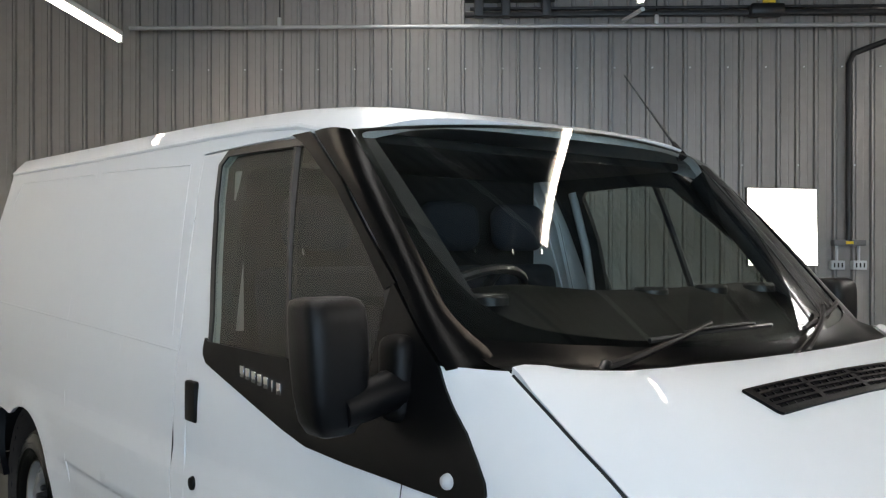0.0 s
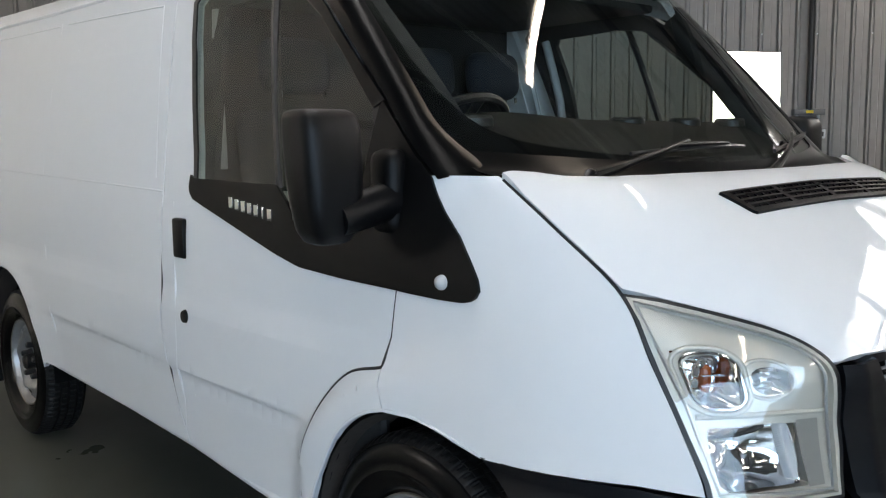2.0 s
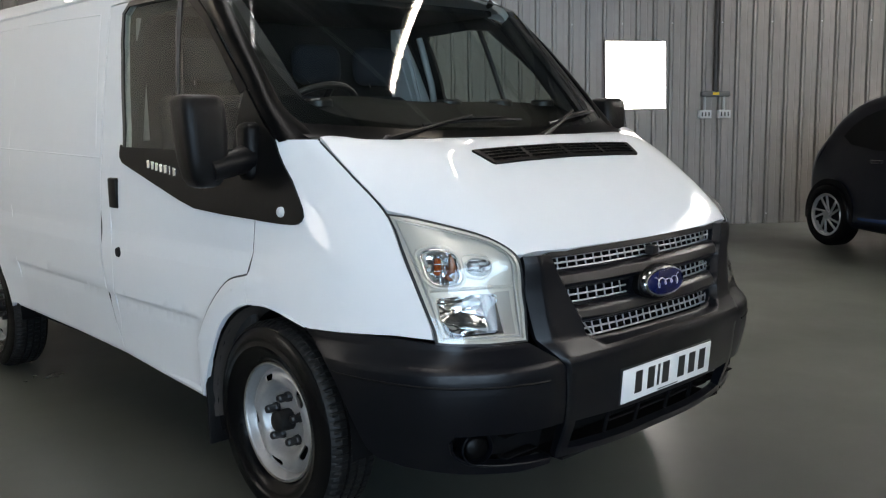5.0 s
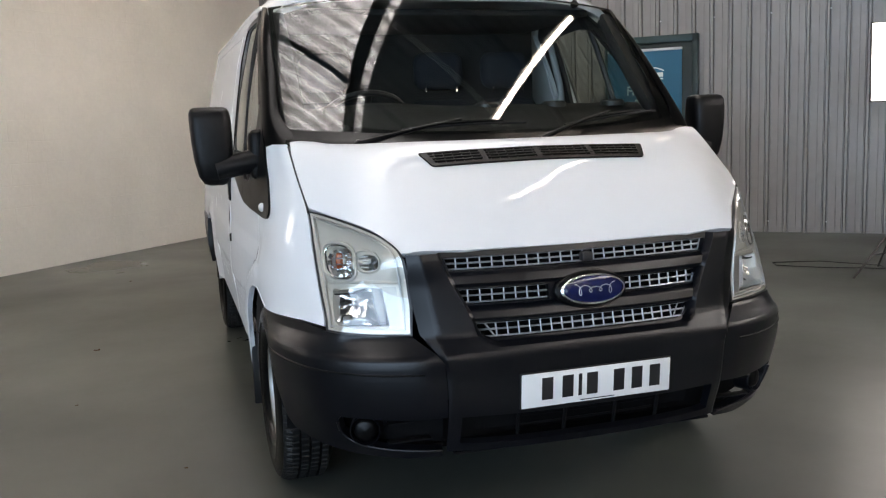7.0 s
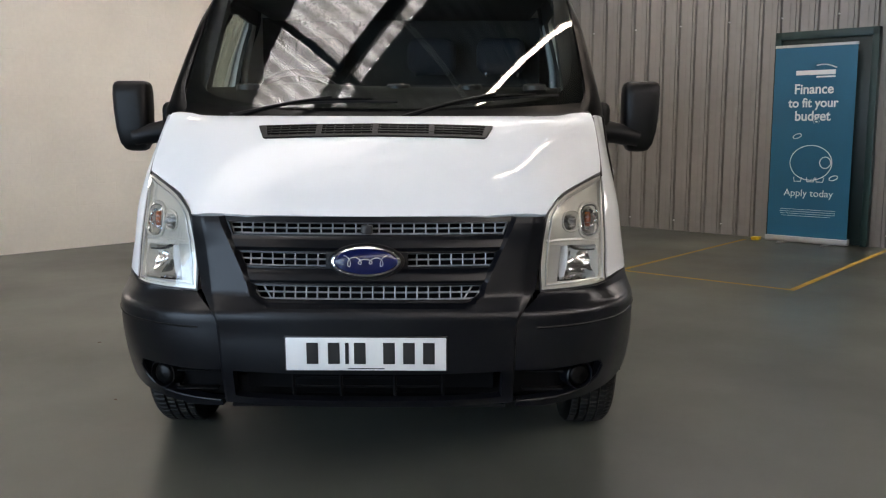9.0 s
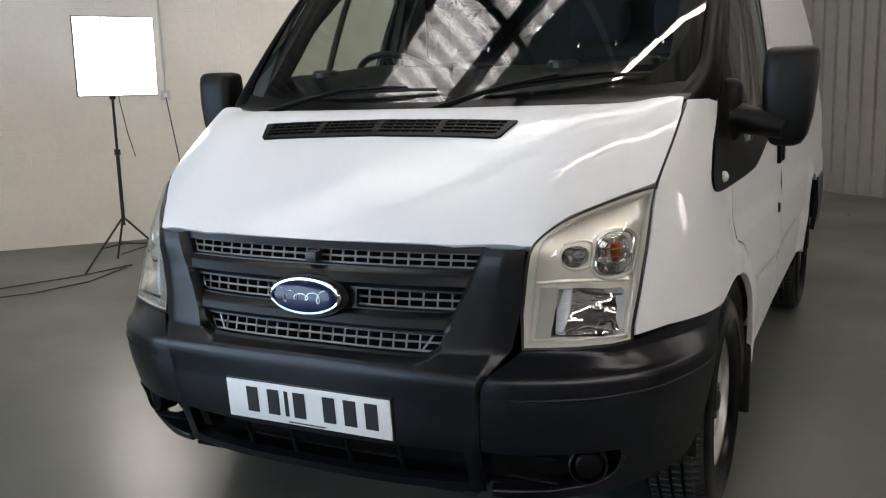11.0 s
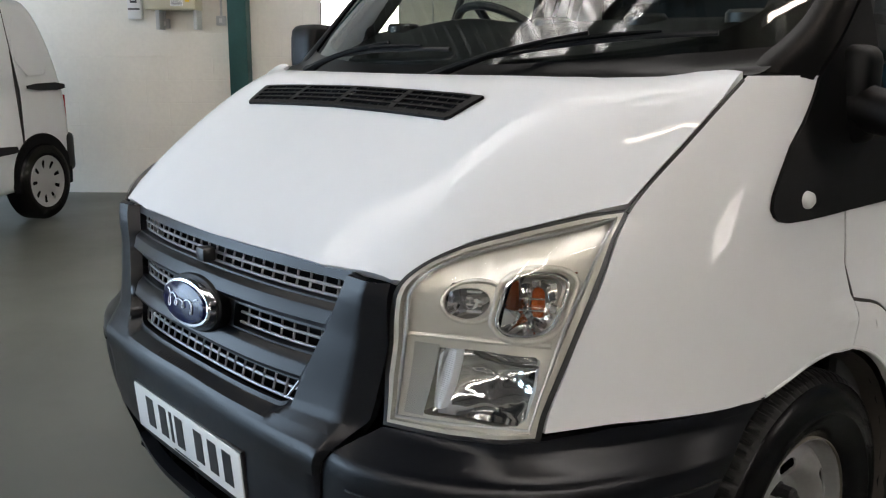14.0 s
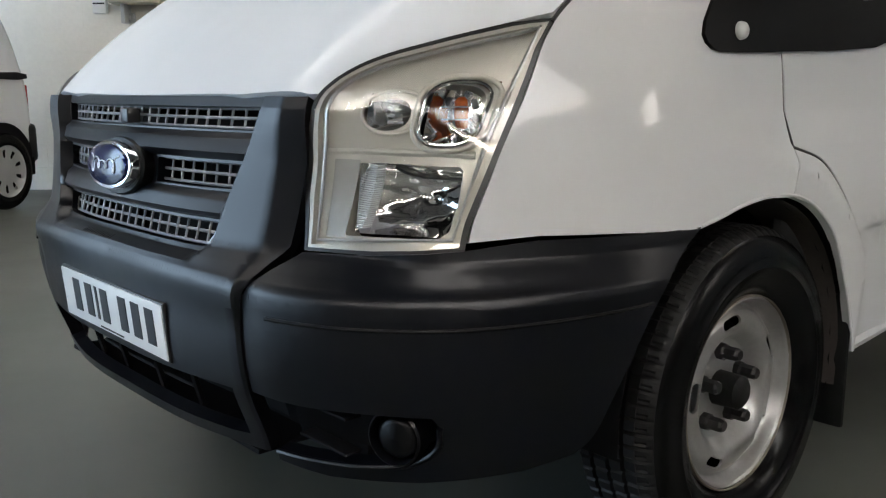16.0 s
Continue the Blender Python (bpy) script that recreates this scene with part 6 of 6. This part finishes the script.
# columns and electrical boxes on the painted wall
for a in (-1.50, -7.4):
    col = structure("steel_column", box(a - 0.088, a + 0.088, 6.90, 7.07, 0, EAVES, 0.004), GREEN_STEEL, "dark green painted steel column", "column", smooth=False)
    part("flange", box(a - 0.088, a + 0.088, 6.885, 6.897, 0, EAVES, 0.003), GREEN_STEEL, col)
    part("base_plate", box(a - 0.14, a + 0.14, 6.84, 7.07, 0.0, 0.02, 0.003), GREEN_STEEL, col)
cab = thing("distribution_box", "cream steel electrical cabinet on wall brackets", "electrical box", ROOM)
part("body", box(-2.36, -1.87, 6.82, 7.07, 1.78, 2.42, 0.008), CREAM, cab)
part("lid", box(-2.35, -1.88, 6.808, 6.819, 1.79, 2.41, 0.004), CREAM, cab)
part("latch", box(-1.95, -1.925, 6.80, 6.81, 2.02, 2.06, 0.003), INK, cab)
part("warning_label", box(-1.96, -1.92, 6.803, 6.807, 1.85, 1.90), STICKER, cab)
part("paper_label", box(-2.10, -1.98, 6.803, 6.807, 1.81, 1.87), PLATE, cab)
for k in range(4):
    part("label_line", box(-2.09, -1.99, 6.8015, 6.8025, 1.82 + 0.012 * k, 1.824 + 0.012 * k), INK, cab)
for a in (-2.26, -1.90):
    part("bracket", box(a - 0.018, a + 0.018, 6.90, 7.07, 1.60, 1.78, 0.004), PALE, cab)
small = thing("meter_box", "pale grey meter box on the wall", "electrical box", ROOM)
part("body", box(-2.80, -2.42, 6.95, 7.07, 2.02, 2.52, 0.008), CREAM, small)
meter = thing("timer_unit", "white timer unit with a dark display", "timer", ROOM)
part("body", box(-2.58, -2.45, 7.0, 7.07, 1.70, 1.98, 0.006), PLATE, meter)
part("display", box(-2.55, -2.485, 6.995, 7.001, 1.85, 1.95, 0.002), INK, meter, "dark display in a black frame")
part("screen", box(-2.54, -2.495, 6.9925, 6.9955, 1.87, 1.94), PALE, meter)
part("switch_row", box(-2.57, -2.46, 6.993, 7.0, 1.785, 1.80), INK, meter)


def wall_socket(a, z, up):
    s = thing("wall_socket", "grey metal socket at the foot of a conduit", "socket", ROOM, "wall sockets")
    part("plate", box(a - 0.045, a + 0.045, 7.03, 7.08, z - 0.045, z + 0.045, 0.006), PALE, s)
    part("rocker", box(a - 0.015, a + 0.015, 7.024, 7.031, z - 0.02, z + 0.02, 0.002), PLATE, s)
    part("conduit", tube([(a, 7.06, z + 0.04), (a, 7.06, up)], 0.011, 8), PALE, s)


wall_socket(-1.69, 1.69, 4.4)
wall_socket(-2.24, 1.66, 1.79)
wall_socket(0.36, 1.42, 4.4)
lead = link("hanging_lead", tube([(0.36, 7.03, 1.40), (0.40, 7.02, 1.1), (0.44, 7.02, 0.8), (0.43, 7.02, 0.1), (0.2, 6.8, 0.01), (-0.2, 6.2, 0.01)], 0.006, 6), INK, None)
lead.matrix_world = ROOM
tagged(lead, "black lead hanging from a wall socket", "cable")


# ---- other vehicles ----
def shell(loop, half, belt, lean, m):
    """A closed body from a side outline (along, up): rounded towards its flanks, leaning in above the belt."""
    bm = bmesh.new()
    rows = []
    pts = dense(smooth_loop(loop, 2), 0.09)
    for off, inset in ((-half, 0.10), (-half + 0.015, 0.05), (-half + 0.05, 0.018), (-half + 0.12, 0.0), (half - 0.12, 0.0), (half - 0.05, 0.018), (half - 0.015, 0.05), (half, 0.10)):
        ring = shrink([tuple(p) for p in pts], inset)
        rows.append([bm.verts.new((p[0], off - math.copysign(max(0, p[1] - belt) * lean, off), p[1])) for p in ring])
    n = len(rows[0])
    for a, b in zip(rows, rows[1:]):
        for k in range(n):
            bm.faces.new((a[k], a[(k + 1) % n], b[(k + 1) % n], b[k]))
    bm.faces.new(rows[0][::-1])
    bm.faces.new(rows[-1])
    bmesh.ops.transform(bm, matrix=m, verts=bm.verts[:])
    return bm


def flat_panel(loop, half, belt, lean, lift, step=0.1, near=-1):
    """A thin sheet on the near flank of a body."""
    bm = bmesh.new()
    vs = [bm.verts.new((p[0], near * (half + lift - max(0, p[1] - belt) * lean), p[1])) for p in dense(smooth_loop(loop, 1), step)]
    f = bm.faces.new(vs)
    made = bmesh.ops.extrude_face_region(bm, geom=[f])["geom"]
    bmesh.ops.translate(bm, verts=[g for g in made if isinstance(g, bmesh.types.BMVert)], vec=(0, -near * 0.012, 0))
    return bm


def road_wheel(parent, x, y, r, spokes, metal, near=-1, cap=False):
    w = part("wheel", revolve([(r * 0.66, -0.19), (r * 0.92, -0.19), (r, -0.16), (r * 1.0, -0.03), (r * 0.95, 0.0), (r * 0.80, 0.012), (r * 0.67, 0.0), (r * 0.64, -0.03)], 48), RUBBER, parent, "black tyre on a bright wheel")
    w.matrix_basis = Matrix.Translation((x, y, r)) @ Matrix.Rotation(radians(90 * near), 4, "Z")
    part("wheel_back", revolve([(0.0, -0.06), (r * 0.6, -0.06), (r * 0.66, -0.03)], 32), DARK, w)
    part("rim", revolve([(r * 0.68, 0.0), (r * 0.67, 0.006), (r * 0.60, -0.004), (r * 0.60, -0.05)], 40), metal, w)
    if cap:
        fr = [0.64 - 0.022 * q for q in range(28)]
        face = [(max(0.0, q) * r, -0.004 - 0.012 * max(0.0, 0.5 - abs(q - 0.45) * 2) + 0.006 * math.cos(q * 9)) for q in fr] + [(0.0, 0.002)]

        def gap(i, k):
            a = ((k + 0.5) / 126 * spokes) % 1.0 - 0.5
            q = fr[min(i, 27)] - 0.011
            return (a / (0.15 + 0.20 * (q - 0.4))) ** 2 + ((q - 0.46) / 0.11) ** 2 < 1
        part("hub_cap", revolve(face, 126, gap), metal, w, "bright silver hub cap with oval gaps")
        return
    part("hub", revolve([(0.0, 0.002), (r * 0.14, 0.0), (r * 0.16, -0.03)], 20), metal, w)
    for k in range(spokes):
        # slim spokes in swept pairs
        a = 2 * math.pi * (k // 2 * 2 + 0.72 * (k % 2)) / spokes
        lean = Matrix.Translation((0, 0, r * 0.36)) @ Matrix.Rotation(radians(14), 4, "X") @ Matrix.Translation((0, 0, -r * 0.36))
        part("spoke", box(-0.03, -0.004, -r * 0.028, r * 0.028, r * 0.1, r * 0.63, 0.005, 1, m=Matrix.Rotation(a, 4, "X") @ lean), metal, w)


# small white van parked nose out, its tail to the painted wall; local x runs from its tail to its nose
KV = ROOM @ Matrix.Translation((-3.55, 6.17, 0)) @ Matrix.Rotation(math.atan2(-0.98, -0.2), 4, "Z")
small_van = thing("small_van", "small white panel van with a black roof rack", "van", KV)
BODY = (0.80, 1.05, 0.16)
part("body", shell([(0.02, 0.40), (0.0, 0.72), (0.05, 1.10), (0.11, 1.45), (0.26, 1.76), (0.42, 1.82), (1.0, 1.84), (2.2, 1.83), (2.65, 1.72), (3.25, 1.12), (3.95, 0.98), (4.1, 0.75), (4.1, 0.30), (3.5, 0.22), (1.0, 0.22), (0.2, 0.30)], *BODY, Matrix.Identity(4)), PAINT, small_van, "white painted body")
part("rear_bumper", box(-0.02, 0.14, -0.78, 0.805, 0.36, 0.70, 0.05, 3), PLASTIC, small_van, "black rear bumper")
part("tail_lamp", box(0.045, 0.06, 0.70, 0.775, 0.80, 1.02, 0.005), mat("red_lens", (0.35, 0.02, 0.02), 0.2), small_van)
part("side_trim", flat_panel([(0.07, 1.06), (0.55, 1.07), (0.55, 1.12), (0.07, 1.13)], *BODY, 0.008, near=1), PLASTIC, small_van, "black sliding door track")
part("rub_strip", flat_panel([(0.72, 0.56), (2.9, 0.56), (2.9, 0.66), (0.76, 0.66)], *BODY, 0.012, near=1), PLASTIC, small_van, "black rubbing strip")
part("pressed_panel", flat_panel([(0.20, 1.20), (0.62, 1.18), (0.62, 1.66), (0.32, 1.66)], *BODY, 0.005, near=1), PAINT, small_van, "pressed blank window panel")
part("pressed_panel", flat_panel([(0.70, 1.18), (1.7, 1.18), (1.7, 1.68), (0.70, 1.68)], *BODY, 0.005, near=1), PAINT, small_van, "pressed sliding door panel")
part("door_seam", flat_panel([(0.64, 0.35), (0.65, 0.35), (0.665, 1.70), (0.655, 1.70)], *BODY, 0.003, near=1), INK, small_van)
for x in (0.44, 3.15):
    # no opening here: the arch's shade is a near-black sheet on the flank
    part("wheel_arch", flat_panel([(x + 0.38 * math.cos(a), 0.34 + 0.38 * math.sin(a)) for a in np.linspace(radians(-15), radians(195), 16)], *BODY, 0.004, near=1), DARK, small_van, "near-black sheet for the shaded wheel arch")
    road_wheel(small_van, x, 0.828, 0.318, 9, SILVER, near=1, cap=True)
part("door_window", flat_panel([(1.95, 1.12), (2.95, 1.12), (2.55, 1.60), (2.0, 1.62)], *BODY, 0.006, near=1), TRIM, small_van, "dark cab window")
rack = part("roof_rack", tube([(0.24, 0.58, 1.87), (0.26, 0.60, 1.96), (0.36, 0.60, 2.03), (2.0, 0.60, 2.04)], 0.016, 8), BLACK_METAL, small_van, "black tubular roof rack")
part("rack_rail", tube([(0.24, 0.58, 1.88), (2.0, 0.58, 1.90)], 0.018, 8), BLACK_METAL, rack)
part("rack_roller", tube([(0.24, -0.60, 1.88), (0.24, 0.60, 1.88)], 0.024, 8), BLACK_METAL, rack)
part("rack_rail", tube([(0.26, -0.60, 1.96), (0.36, -0.60, 2.03), (2.0, -0.60, 2.04)], 0.016, 8), BLACK_METAL, rack)
for x in (0.52, 1.1, 1.7):
    part("rack_foot", box(x - 0.03, x + 0.03, 0.56, 0.62, 1.80, 1.90, 0.006), BLACK_METAL, rack)
    part("rack_bar", tube([(x, -0.60, 1.91), (x, 0.60, 1.91)], 0.014, 8), BLACK_METAL, rack)

# dark hatchback, its tail to the cladding; local x runs from its tail to its nose
HC = ROOM @ Matrix.Translation((6.88, -4.19, 0)) @ Matrix.Rotation(math.atan2(-0.24, -0.97), 4, "Z")
car = thing("hatchback", "glossy dark blue-black small hatchback parked by the wall", "car", HC)
BODY = (0.86, 0.95, 0.26)
part("body", shell([(0.14, 0.30), (0.06, 0.55), (0.08, 0.86), (0.24, 1.12), (0.42, 1.36), (0.72, 1.52), (1.3, 1.60), (2.1, 1.59), (2.8, 1.44), (3.3, 1.02), (3.9, 0.85), (4.0, 0.6), (3.95, 0.25), (3.3, 0.18), (0.9, 0.18), (0.35, 0.24)], *BODY, Matrix.Identity(4)), NAVY, car, "dark glossy body")
part("side_window", flat_panel([(0.50, 1.08), (0.70, 1.30), (1.05, 1.42), (1.95, 1.44), (2.55, 1.34), (2.95, 1.02), (1.2, 0.98)], *BODY, 0.004), TRIM, car, "black tinted side glass")
part("sill_strip", flat_panel([(0.85, 0.30), (2.8, 0.30), (2.8, 0.345), (0.85, 0.345)], *BODY, 0.006), mat("blue_sill_strip", (0.01, 0.03, 0.10), 0.2, coat=1.0), car, "dark blue sill strip")
part("door_handle", box(1.0, 1.15, -0.885, -0.855, 0.88, 0.91, 0.006), NAVY, car)
for x in (0.42, 3.0):
    # arch shade painted as a near-black sheet over the closed flank
    part("wheel_arch", flat_panel([(x + 0.36 * math.cos(a), 0.34 + 0.36 * math.sin(a)) for a in np.linspace(radians(-15), radians(195), 16)], *BODY, 0.004), DARK, car, "near-black sheet for the shaded wheel arch")
    road_wheel(car, x, -0.888, 0.325, 10, STEEL)

# dry leaf scraps on the floor
LEAF = mat("dry_leaf", (0.10, 0.055, 0.025), 0.8, vary=0.4, scale=60)
for x, y, size, turn in ((-1.764, 3.537, 0.028, 20), (-1.644, 6.346, 0.024, 75), (-1.274, 1.198, 0.012, 130), (-1.783, 2.313, 0.012, 40)):
    bm = bmesh.new()
    edge_pts = [(math.cos(2 * math.pi * k / 9) * size * (1.0 if k % 2 else 0.72), math.sin(2 * math.pi * k / 9) * size * 0.55) for k in range(9)]
    mid = bm.verts.new((0, 0, 0.002))
    rim_v = [bm.verts.new((px, py, 0.003 + 0.25 * size * abs(math.sin(k * 1.7)))) for k, (px, py) in enumerate(edge_pts)]
    for k in range(9):
        bm.faces.new((mid, rim_v[k], rim_v[(k + 1) % 9]))
    made = bmesh.ops.extrude_face_region(bm, geom=bm.faces[:])["geom"]
    bmesh.ops.translate(bm, verts=[g for g in made if isinstance(g, bmesh.types.BMVert)], vec=(0, 0, 0.0012))
    leaf = link("dry_leaf", bm, LEAF)
    leaf.matrix_world = pose(x, y, 0, 0, 0, turn)
    tagged(leaf, "small dry brown leaf scrap on the painted floor", "leaf", "leaf scraps")
